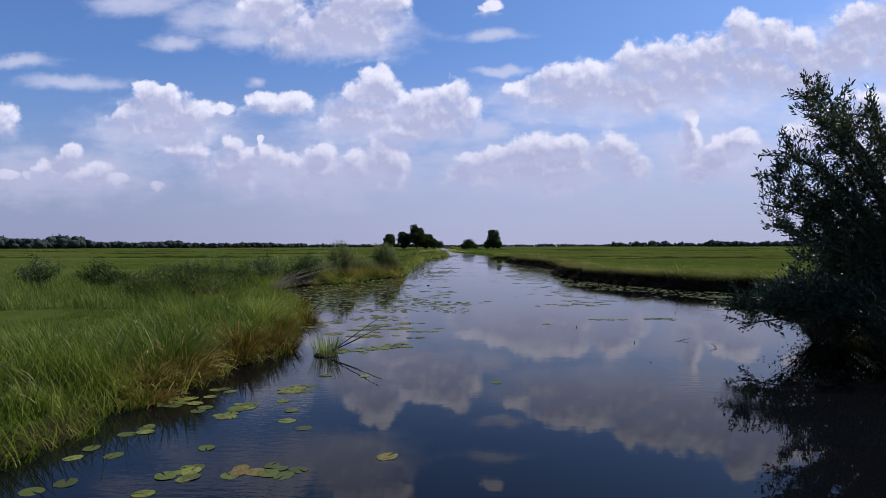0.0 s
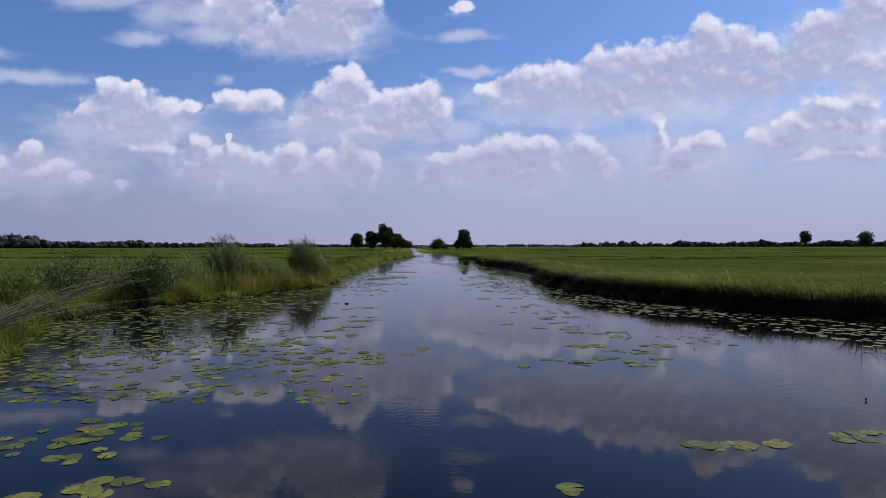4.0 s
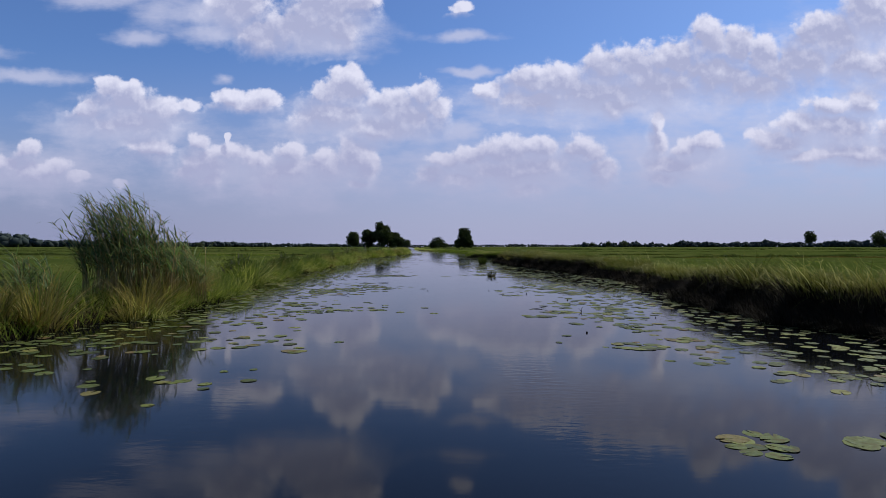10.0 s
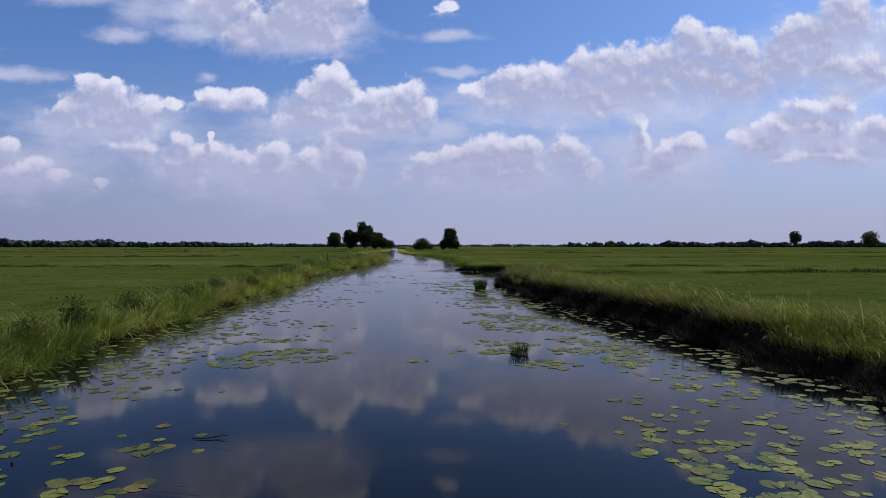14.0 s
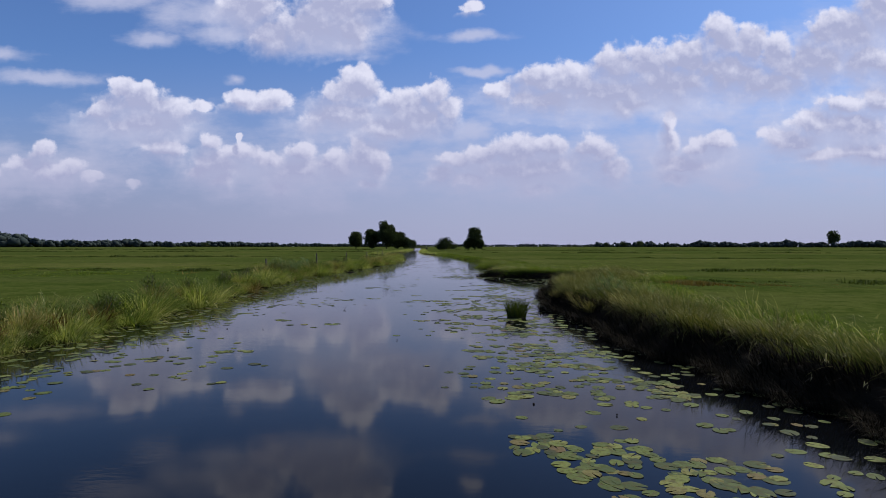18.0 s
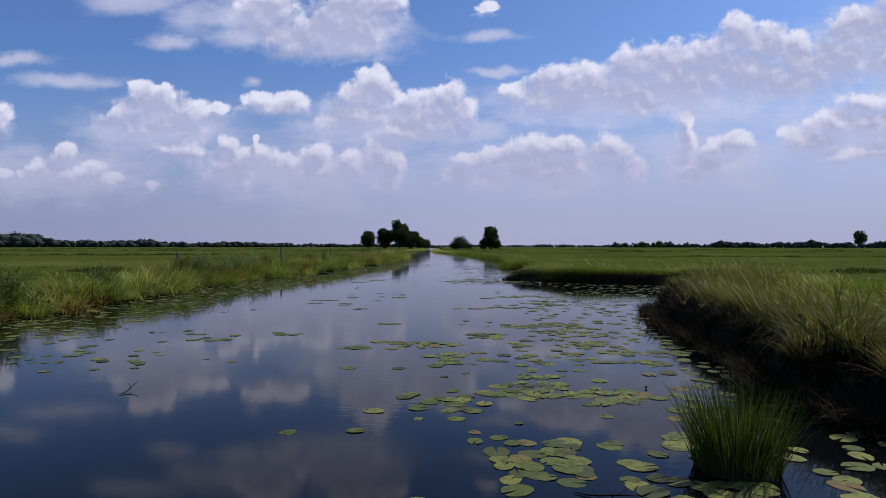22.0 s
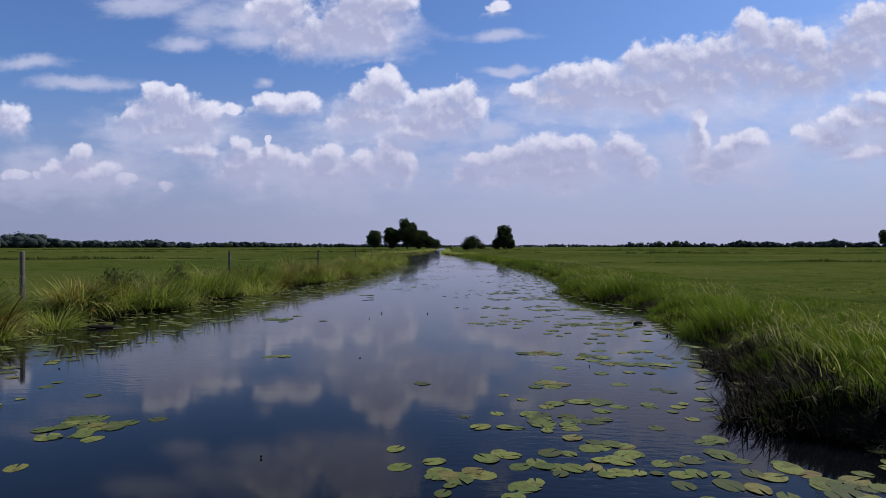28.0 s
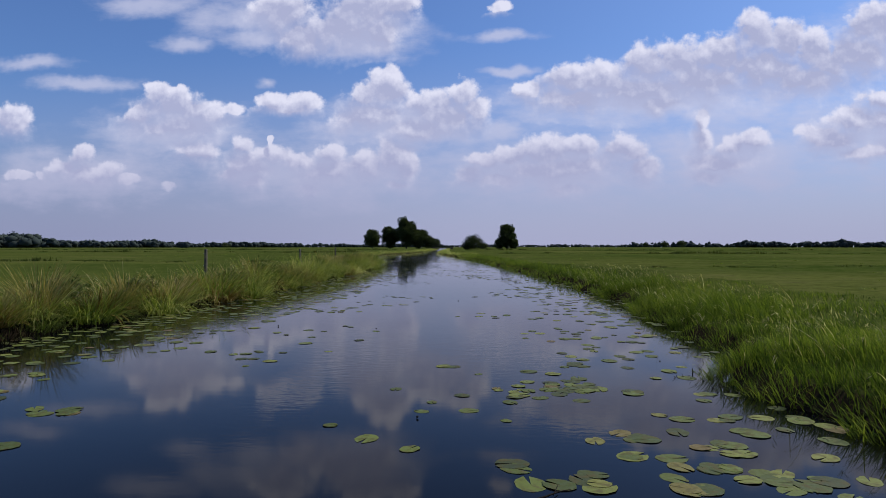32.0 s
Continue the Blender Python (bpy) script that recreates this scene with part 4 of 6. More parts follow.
# ---- tufts standing in the water ----
def islet(x, y, size, tall, count, mat, label, sticks=0):
    ob = thing("water_tuft", label, "grass tuft", "tufts in the water", place=pose(x, y, 0))
    bm = bmesh.new()
    bmesh.ops.create_icosphere(bm, subdivisions=2, radius=size)
    for v in bm.verts:
        v.co.z = v.co.z * .35 - .01
        v.co *= 1 + .2 * noise.noise(v.co * 6)
    part_mesh("root_mound", bm_mesh("root_mound", bm, PEAT, True), ob, "sodden black root mound")
    r, a = size * np.sqrt(rng.random(count)), rng.uniform(0, 6.28, count)
    base = np.stack([r * np.cos(a), r * np.sin(a), np.full(count, .0)], 1)
    part_mesh("grass_head", np_mesh("grass_head", *blades(base, tall * rng.uniform(.6, 1.1, count), rng.uniform(.006, .011, count), a, .03 + .30 * r / size * rng.random(count), rng.uniform(.05, .8, count), 3), mat), ob, "", "stuff")
    for i in range(sticks):
        k = np.linspace(0, 1, 5)
        ln = rng.uniform(.6, 1.35)
        pts = np.stack([.1 + ln * k * .85, .25 * k + .1 * i * k, .08 + ln * k * rng.uniform(.35, .6)], 1)
        part_mesh("stick", np_mesh("stick", *tube(pts, .009 * (1 - .6 * k) + .002, 4), ROT), ob, "bare dark stick")
    return ob


islet(-3.2, 12.7, .26, .55, 190, SEDGE, "small green sedge tuft with bare sticks standing in the water", 3)
islet(2.2, 63.4, .22, .30, 150, BANK_GRASS, "small dark grass tuft on a root mound in the water")
islet(2.9, 83.9, .30, .66, 800, RUSH, "dense upright green grass tuft standing in the water")


# ---- lily pads ----
def pad_mesh(i, n=20):
    """A floating leaf: rounded, with a notch, lying so flat that its lower parts dip under; a thin skirt gives it thickness."""
    r = random.Random(40 + i)
    cut = r.uniform(.2, .5)
    wave = [r.uniform(0, 6.28) for _ in range(3)]
    co, tri = [(0, 0, .004)], []
    for ring in (.55, 1.0):
        for k in range(n):
            a = cut / 2 + (2 * math.pi - cut) * k / (n - 1)
            rad = ring * (1 + .10 * math.cos(a)) * (1 + .045 * r.uniform(-1, 1))
            z = .004 + ring ** 2 * (.005 * math.sin(2 * a + wave[0]) + .0035 * math.sin(5 * a + wave[1]) - .001)
            co.append((rad * math.cos(a), .82 * rad * math.sin(a), z))
    for k in range(n):
        x, y, z = co[n + k + 1]
        co.append((x * .98, y * .98, z - .012))
    for k in range(1, n):
        tri += [(0, k, k + 1), (k, k + n, k + n + 1), (k, k + n + 1, k + 1), (k + n, k + 2 * n, k + 2 * n + 1), (k + n, k + 2 * n + 1, k + n + 1)]
    return np.array(co), np.array(tri)


PAD_SHAPES = [pad_mesh(i) for i in range(6)]
PLAIN_SHAPES = [pad_mesh(i, 11) for i in range(6)]
PAD_MESHES = [np_mesh("lily_pad", c, t, PAD, True) for c, t in PAD_SHAPES]
LILY_PATCHES = []   # x, y, half width, half length, number of pads
LILY_PATCHES += [
    (-4.2, 5.5, 0.0, 0.0, 1), (-3.1, 5.5, 0.0, 0.0, 1), (-4.0, 5.7, 0.0, 0.0, 1), (-3.0, 6.0, 0.2, 0.2, 4), (-2.2, 6.1, 0.4, 0.2, 4), (-4.4, 6.4, 0.0, 0.0, 1),
    (-4.0, 6.5, 0.0, 0.0, 1), (-1.0, 6.6, 0.0, 0.0, 1), (-4.4, 6.7, 0.0, 0.0, 1), (-3.1, 6.8, 0.0, 0.0, 1), (-4.2, 7.4, 0.2, 0.2, 2), (-2.2, 7.6, 0.0, 0.0, 1),
    (-2.5, 7.9, 0.0, 0.0, 1), (-3.4, 8.1, 0.2, 0.1, 2), (-3.9, 8.3, 0.0, 0.0, 1), (-2.6, 8.4, 0.0, 0.0, 1), (-3.9, 8.5, 0.0, 0.0, 1), (-3.4, 8.5, 0.2, 0.1, 3),
]
LILY_PATCHES += [
    (-3.4, 8.6, 0.2, 0.2, 3), (-4.5, 8.7, 0.3, 0.2, 4), (-4.4, 8.8, 0.3, 0.3, 4), (-2.9, 8.9, 0.0, 0.0, 1), (-4.1, 9.1, 0.0, 0.0, 1), (-4.1, 9.5, 0.2, 0.1, 3),
    (-4.1, 9.6, 0.0, 0.0, 1), (-3.0, 9.6, 0.2, 0.2, 3), (-2.9, 9.7, 0.3, 0.3, 3), (0.3, 10.3, 0.0, 0.0, 1), (-2.0, 10.7, 0.0, 0.0, 1), (-2.7, 10.7, 0.0, 0.0, 1),
    (-3.1, 13.2, 0.4, 0.3, 5), (-2.5, 13.6, 0.4, 0.5, 6), (-1.9, 14.0, 0.4, 0.4, 5), (-1.6, 15.3, 0.2, 0.1, 3), (-2.9, 15.5, 0.4, 0.3, 8), (-2.1, 15.6, 0.0, 0.0, 1),
]
LILY_PATCHES += [
    (-3.8, 15.9, 0.3, 0.2, 4), (-2.7, 16.2, 0.0, 0.0, 1), (-1.5, 16.4, 0.4, 0.1, 4), (-3.2, 16.7, 0.4, 0.3, 6), (-2.9, 16.8, 0.3, 0.1, 4), (-2.2, 16.9, 0.3, 0.1, 3),
    (-2.1, 17.0, 0.3, 0.2, 4), (-1.1, 17.1, 0.1, 0.1, 2), (-1.1, 17.1, 0.0, 0.0, 1), (-3.1, 17.4, 0.3, 0.2, 3), (-3.0, 17.5, 0.4, 0.3, 5), (-4.7, 17.5, 0.4, 0.5, 8),
    (-2.8, 17.6, 0.4, 0.3, 5), (2.0, 18.0, 0.0, 0.0, 1), (2.0, 18.1, 0.0, 0.0, 1), (-2.1, 18.1, 0.5, 0.2, 6), (-4.4, 18.2, 0.5, 0.4, 5), (4.2, 19.3, 0.4, 0.1, 5),
]
LILY_PATCHES += [
    (4.1, 19.3, 0.5, 0.2, 4), (3.7, 19.3, 0.2, 0.1, 3), (-3.2, 19.4, 0.9, 0.8, 12), (5.7, 19.5, 0.5, 0.3, 6), (5.8, 19.6, 0.4, 0.2, 4), (-1.4, 23.5, 0.0, 0.0, 1),
    (2.2, 23.6, 0.1, 0.1, 2), (4.4, 23.7, 0.2, 0.1, 4), (-2.0, 23.9, 0.3, 0.1, 4), (-0.4, 23.9, 0.2, 0.1, 4), (3.5, 24.0, 0.2, 0.1, 3), (4.3, 24.0, 0.2, 0.1, 4),
    (-0.9, 24.0, 0.0, 0.0, 1), (-1.3, 24.0, 0.2, 0.1, 3), (2.9, 24.2, 0.2, 0.1, 3), (5.0, 24.3, 0.2, 0.1, 3), (-1.4, 24.3, 0.0, 0.0, 1), (3.9, 24.4, 0.2, 0.2, 5),
]
LILY_PATCHES += [
    (-0.6, 24.5, 0.3, 0.2, 5), (0.1, 24.8, 0.0, 0.0, 1), (-1.2, 24.9, 0.0, 0.0, 1), (-2.3, 24.9, 0.3, 0.1, 4), (-1.7, 24.9, 0.0, 0.0, 1), (-0.4, 24.9, 0.0, 0.0, 1),
    (-0.8, 25.0, 0.0, 0.0, 1), (4.8, 25.1, 0.3, 0.2, 6), (4.3, 25.2, 0.2, 0.1, 4), (0.4, 25.4, 0.1, 0.1, 2), (-1.7, 25.4, 0.2, 0.2, 4), (-1.2, 25.5, 0.0, 0.0, 1),
    (-3.5, 25.6, 0.3, 0.5, 6), (3.9, 25.8, 0.4, 0.2, 8), (5.5, 25.9, 0.4, 0.2, 8), (-2.6, 26.1, 0.5, 0.3, 8), (-1.9, 27.1, 0.2, 0.2, 5), (-2.3, 27.2, 0.2, 0.1, 2),
]
LILY_PATCHES += [
    (4.9, 27.2, 0.1, 0.2, 4), (-1.4, 27.3, 0.1, 0.2, 6), (4.6, 27.7, 0.2, 0.1, 5), (1.7, 27.7, 0.0, 0.0, 1), (5.1, 27.9, 0.2, 0.1, 3), (4.2, 27.9, 0.3, 0.2, 5),
    (-2.1, 28.2, 0.2, 0.1, 3), (-1.8, 28.4, 0.2, 0.2, 3), (4.0, 28.4, 0.2, 0.1, 3), (-2.8, 28.6, 0.0, 0.0, 1), (3.3, 28.7, 0.2, 0.1, 4), (-1.6, 29.0, 0.0, 0.0, 1),
    (-1.6, 29.0, 0.3, 0.2, 4), (4.2, 29.0, 0.2, 0.1, 3), (2.5, 29.5, 0.2, 0.1, 2), (-3.7, 29.6, 0.3, 0.2, 3), (4.0, 29.7, 0.2, 0.2, 5), (-1.6, 30.2, 0.4, 0.2, 5),
]
LILY_PATCHES += [
    (-1.3, 30.5, 0.2, 0.1, 2), (3.8, 30.8, 0.2, 0.2, 5), (-2.7, 30.9, 0.3, 0.3, 5), (4.7, 31.2, 0.3, 0.2, 5), (-2.6, 33.4, 0.0, 0.0, 1), (-2.4, 33.7, 0.1, 0.1, 2),
    (-1.9, 33.9, 0.1, 0.1, 2), (3.2, 33.9, 0.0, 0.0, 1), (3.6, 34.0, 0.1, 0.1, 2), (-1.7, 34.0, 0.1, 0.1, 3), (-2.2, 34.0, 0.0, 0.0, 1), (-1.9, 34.2, 0.0, 0.0, 1),
    (3.6, 34.5, 0.2, 0.1, 4), (2.7, 34.5, 0.1, 0.1, 3), (4.2, 34.6, 0.0, 0.0, 1), (4.0, 35.1, 0.2, 0.2, 3), (-3.7, 35.3, 0.0, 0.0, 1), (-3.5, 35.9, 0.0, 0.0, 1),
]
LILY_PATCHES += [
    (-4.2, 36.4, 0.2, 0.2, 4), (-5.0, 36.9, 0.2, 0.2, 3), (2.4, 37.7, 0.3, 0.3, 5), (3.5, 37.7, 0.5, 0.2, 6), (-2.0, 41.6, 0.2, 0.1, 2), (2.8, 42.1, 0.4, 0.3, 5),
    (3.6, 42.7, 0.2, 0.2, 3), (-3.3, 44.1, 0.0, 0.0, 1), (-2.7, 44.1, 0.0, 0.0, 1), (3.4, 44.3, 0.2, 0.1, 2), (3.2, 44.5, 0.0, 0.0, 1), (-3.6, 44.8, 0.0, 0.0, 1),
    (-3.3, 45.2, 0.0, 0.0, 1), (3.4, 45.6, 0.2, 0.2, 4), (-4.0, 45.6, 0.0, 0.0, 1), (3.9, 45.7, 0.2, 0.1, 2), (2.6, 45.7, 0.1, 0.1, 2), (3.0, 45.7, 0.0, 0.0, 1),
]
LILY_PATCHES += [
    (1.9, 45.9, 0.3, 0.2, 6), (-3.7, 46.2, 0.1, 0.1, 2), (3.5, 46.4, 0.3, 0.2, 5), (-3.2, 46.6, 0.0, 0.0, 1), (2.6, 46.7, 0.5, 0.3, 6), (-3.0, 46.8, 0.5, 0.3, 8),
    (-2.4, 47.1, 0.3, 0.2, 4), (3.8, 47.4, 0.4, 0.5, 8), (-3.7, 48.2, 0.3, 0.3, 4), (1.9, 51.3, 0.3, 0.1, 3), (2.7, 51.4, 0.2, 0.1, 2), (-3.4, 51.5, 0.3, 0.1, 3),
    (3.8, 51.7, 0.4, 0.2, 5), (-2.7, 51.7, 0.2, 0.1, 2), (-4.0, 51.9, 0.3, 0.2, 5), (-3.3, 52.0, 0.0, 0.0, 1), (4.1, 52.4, 0.5, 0.5, 12), (-2.7, 52.5, 0.0, 0.0, 1),
]
LILY_PATCHES += [
    (3.5, 52.6, 0.6, 0.4, 14), (-2.3, 52.8, 0.0, 0.0, 1), (-2.0, 53.0, 0.0, 0.0, 1), (-3.7, 53.1, 0.8, 0.8, 26), (-3.1, 53.6, 0.4, 0.3, 6), (-2.4, 53.9, 0.4, 0.1, 3),
    (-1.9, 54.1, 0.0, 0.0, 1), (3.8, 54.1, 0.6, 0.3, 8), (-3.6, 54.2, 0.6, 0.5, 8), (3.8, 54.3, 0.7, 0.8, 18), (2.6, 54.8, 0.5, 0.5, 8), (-2.5, 54.9, 0.5, 0.4, 6),
    (-3.1, 55.8, 0.6, 0.5, 8), (5.5, 56.5, 0.8, 0.7, 10), (3.5, 56.6, 1.0, 1.2, 16), (2.6, 62.2, 0.6, 0.5, 10), (4.3, 62.6, 0.5, 0.6, 10), (-0.1, 62.6, 0.2, 0.2, 2),
]
LILY_PATCHES += [
    (-3.6, 62.7, 0.8, 0.8, 14), (-2.3, 62.9, 0.6, 0.4, 8), (-3.4, 63.6, 0.5, 0.4, 14), (0.7, 63.6, 0.0, 0.0, 1), (1.6, 63.7, 0.4, 0.3, 7), (4.6, 63.7, 0.5, 0.6, 14),
    (-1.6, 63.7, 0.2, 0.1, 2), (3.5, 63.8, 0.6, 0.5, 14), (0.9, 63.9, 0.0, 0.0, 1), (3.2, 63.9, 0.0, 0.0, 1), (-2.6, 64.0, 0.6, 0.4, 12), (2.4, 64.7, 0.5, 0.3, 7),
    (4.5, 64.7, 0.6, 0.3, 8), (1.9, 64.7, 0.7, 1.0, 8), (-4.5, 65.1, 0.4, 0.2, 5), (-2.5, 65.4, 0.3, 0.1, 2), (3.7, 65.4, 0.5, 0.4, 6), (3.4, 65.5, 0.0, 0.0, 1),
]
LILY_PATCHES += [
    (-3.6, 65.5, 0.6, 0.3, 8), (-5.1, 66.5, 0.9, 0.3, 8), (4.8, 66.5, 0.5, 0.4, 7), (4.2, 67.4, 0.5, 0.5, 10), (2.1, 67.7, 0.4, 0.5, 7), (2.6, 68.1, 1.0, 1.4, 12),
    (3.3, 68.1, 0.7, 0.8, 16), (-3.1, 68.3, 0.3, 0.2, 3), (1.8, 69.1, 0.7, 0.5, 6), (3.0, 69.6, 0.7, 0.6, 10), (3.8, 70.5, 0.5, 0.5, 10), (2.7, 70.8, 0.7, 0.7, 18),
    (2.0, 71.3, 0.4, 0.4, 6), (1.6, 73.3, 0.0, 0.0, 1), (1.5, 73.5, 0.0, 0.0, 1), (1.9, 73.6, 0.2, 0.1, 2), (3.3, 73.6, 0.0, 0.0, 1), (2.7, 73.6, 0.0, 0.0, 1),
]
LILY_PATCHES += [
    (4.3, 73.7, 0.4, 0.3, 10), (2.5, 73.8, 0.3, 0.2, 5), (3.2, 73.8, 0.0, 0.0, 1), (2.1, 73.9, 0.0, 0.0, 1), (4.2, 74.4, 0.4, 0.4, 8), (3.4, 74.8, 0.4, 0.2, 6),
    (3.0, 74.9, 0.0, 0.0, 1), (1.7, 75.4, 0.0, 0.0, 1), (2.5, 75.8, 0.6, 0.5, 14), (3.4, 75.9, 0.4, 0.3, 8), (-4.9, 76.5, 0.5, 0.3, 4), (1.5, 76.8, 0.2, 0.2, 3),
    (1.8, 76.8, 0.2, 0.2, 4), (-4.0, 76.8, 0.0, 0.0, 1), (2.8, 77.1, 0.5, 0.4, 14), (-3.8, 77.3, 0.4, 0.2, 4), (3.9, 77.3, 0.5, 0.5, 10), (1.5, 77.6, 0.3, 0.2, 4),
]
LILY_PATCHES += [
    (2.6, 78.1, 0.5, 0.5, 12), (2.0, 80.0, 0.3, 0.2, 6), (2.5, 80.1, 0.0, 0.0, 1), (2.9, 80.1, 0.4, 0.3, 8), (3.5, 80.1, 0.3, 0.2, 5), (3.9, 80.2, 0.0, 0.0, 1),
    (1.5, 80.3, 0.0, 0.0, 1), (2.5, 80.3, 0.3, 0.1, 3), (1.7, 80.4, 0.0, 0.0, 1), (2.6, 81.0, 0.4, 0.3, 10), (1.2, 81.0, 0.0, 0.0, 1), (1.0, 81.3, 0.2, 0.1, 2),
    (-3.0, 81.3, 0.0, 0.0, 1), (2.3, 81.4, 0.4, 0.4, 10), (-3.8, 81.8, 0.0, 0.0, 1), (3.6, 81.8, 0.6, 0.6, 12), (-3.4, 81.9, 0.0, 0.0, 1), (1.7, 81.9, 0.2, 0.1, 3),
]
LILY_PATCHES += [
    (-2.7, 82.0, 0.3, 0.2, 4), (1.1, 82.3, 0.4, 0.3, 6), (-4.4, 82.9, 0.3, 0.2, 4), (-0.1, 82.9, 0.2, 0.1, 2), (2.8, 83.1, 0.6, 0.5, 10), (0.6, 83.1, 0.2, 0.1, 3),
    (2.2, 83.6, 0.3, 0.2, 6), (1.5, 83.8, 0.3, 0.3, 7), (1.6, 84.1, 0.6, 0.4, 7), (2.9, 84.4, 0.4, 0.4, 8), (0.7, 85.8, 0.3, 0.2, 5), (2.5, 86.1, 0.5, 0.4, 10),
    (1.2, 86.1, 0.2, 0.1, 3), (1.7, 86.4, 0.5, 0.4, 10), (-0.1, 87.5, 0.0, 0.0, 1), (-0.8, 87.5, 0.0, 0.0, 1), (0.4, 87.7, 0.0, 0.0, 1), (1.6, 87.8, 0.0, 0.0, 1),
]
LILY_PATCHES += [
    (0.7, 87.9, 0.0, 0.0, 1), (2.0, 87.9, 0.0, 0.0, 1), (3.5, 88.0, 0.2, 0.1, 2), (1.9, 88.0, 0.0, 0.0, 1), (3.0, 88.1, 0.2, 0.0, 2), (0.5, 88.1, 0.2, 0.3, 6),
    (1.3, 88.1, 0.0, 0.0, 1), (2.7, 88.1, 0.0, 0.0, 1), (1.1, 88.2, 0.0, 0.0, 1), (1.8, 88.2, 0.0, 0.0, 1), (0.5, 88.5, 0.3, 0.2, 4), (1.8, 88.6, 0.0, 0.0, 1),
    (1.4, 88.6, 0.0, 0.0, 1), (2.5, 88.7, 0.2, 0.1, 2), (1.0, 88.8, 0.0, 0.0, 1), (3.3, 88.9, 0.4, 0.2, 9), (4.0, 88.9, 0.3, 0.2, 7), (1.7, 89.0, 0.0, 0.0, 1),
]
LILY_PATCHES += [
    (-0.4, 89.1, 0.0, 0.0, 1), (-1.1, 89.2, 0.3, 0.2, 4), (0.1, 89.5, 0.6, 0.3, 12), (1.7, 89.7, 0.2, 0.2, 3), (2.9, 89.8, 0.4, 0.3, 6), (-0.6, 89.8, 0.2, 0.1, 2),
    (-3.8, 89.9, 0.4, 0.2, 4), (-3.5, 90.4, 0.0, 0.0, 1), (1.1, 90.6, 0.4, 0.4, 8), (-2.6, 90.7, 0.3, 0.2, 3), (2.8, 91.0, 0.6, 0.5, 8), (1.9, 92.1, 0.5, 0.3, 9),
    (2.9, 92.3, 0.5, 0.4, 9), (-0.9, 92.3, 0.2, 0.1, 2), (2.6, 92.3, 0.5, 0.4, 7), (-2.1, 95.4, 0.2, 0.1, 3), (0.5, 95.6, 0.0, 0.0, 1), (1.0, 95.6, 0.2, 0.1, 4),
]
LILY_PATCHES += [
    (1.3, 95.7, 0.0, 0.0, 1), (2.6, 95.8, 0.2, 0.1, 3), (2.0, 95.8, 0.2, 0.1, 4), (1.7, 96.0, 0.2, 0.1, 4), (2.3, 96.1, 0.1, 0.1, 3), (-2.8, 96.4, 0.3, 0.1, 4),
    (2.8, 96.4, 0.0, 0.0, 1), (2.0, 96.6, 0.0, 0.0, 1), (1.6, 96.6, 0.0, 0.0, 1), (3.3, 96.8, 0.4, 0.2, 6), (-2.8, 96.8, 0.2, 0.1, 2), (-3.7, 96.9, 0.2, 0.1, 3),
    (2.7, 97.2, 0.4, 0.2, 6), (-2.0, 97.8, 0.1, 0.0, 2), (-3.7, 97.9, 0.4, 0.1, 4), (-2.0, 97.9, 0.0, 0.0, 1), (3.4, 98.0, 0.3, 0.1, 4), (2.9, 98.0, 0.2, 0.1, 2),
]
LILY_PATCHES += [
    (-2.9, 98.4, 0.0, 0.0, 1), (1.3, 98.9, 0.1, 0.1, 3), (1.4, 99.0, 0.2, 0.1, 2), (-3.0, 99.1, 0.2, 0.1, 3), (-1.5, 99.1, 0.2, 0.1, 4), (-1.5, 99.2, 0.0, 0.0, 1),
    (1.6, 99.2, 0.0, 0.0, 1), (2.0, 99.3, 0.0, 0.0, 1), (-2.1, 99.3, 0.0, 0.0, 1), (4.1, 99.3, 0.2, 0.1, 2), (3.4, 99.4, 0.0, 0.0, 1), (2.1, 99.4, 0.4, 0.3, 5),
    (2.4, 99.8, 0.3, 0.2, 6), (2.9, 99.9, 0.2, 0.2, 4), (-3.3, 100.1, 0.0, 0.0, 1), (-1.5, 100.2, 0.2, 0.1, 2), (-2.4, 100.8, 0.0, 0.0, 1), (-1.7, 105.7, 0.0, 0.0, 1),
]
LILY_PATCHES += [
    (1.2, 106.1, 0.0, 0.0, 1), (0.6, 106.1, 0.0, 0.0, 1), (1.4, 106.3, 0.0, 0.0, 1), (0.9, 106.4, 0.0, 0.0, 1), (2.6, 106.4, 0.2, 0.1, 2), (2.0, 106.6, 0.2, 0.2, 5),
    (1.6, 106.8, 0.2, 0.1, 3), (0.1, 106.9, 0.1, 0.1, 3), (-4.4, 107.4, 0.3, 0.2, 4), (2.8, 107.4, 0.3, 0.2, 6), (2.4, 107.7, 0.0, 0.0, 1), (3.5, 107.9, 0.0, 0.0, 1),
    (-4.0, 107.9, 0.2, 0.1, 2), (0.3, 108.2, 0.0, 0.0, 1), (0.3, 108.2, 0.0, 0.0, 1), (2.7, 108.3, 0.3, 0.2, 5), (-3.7, 108.3, 0.0, 0.0, 1), (-0.0, 108.4, 0.0, 0.0, 1),
]
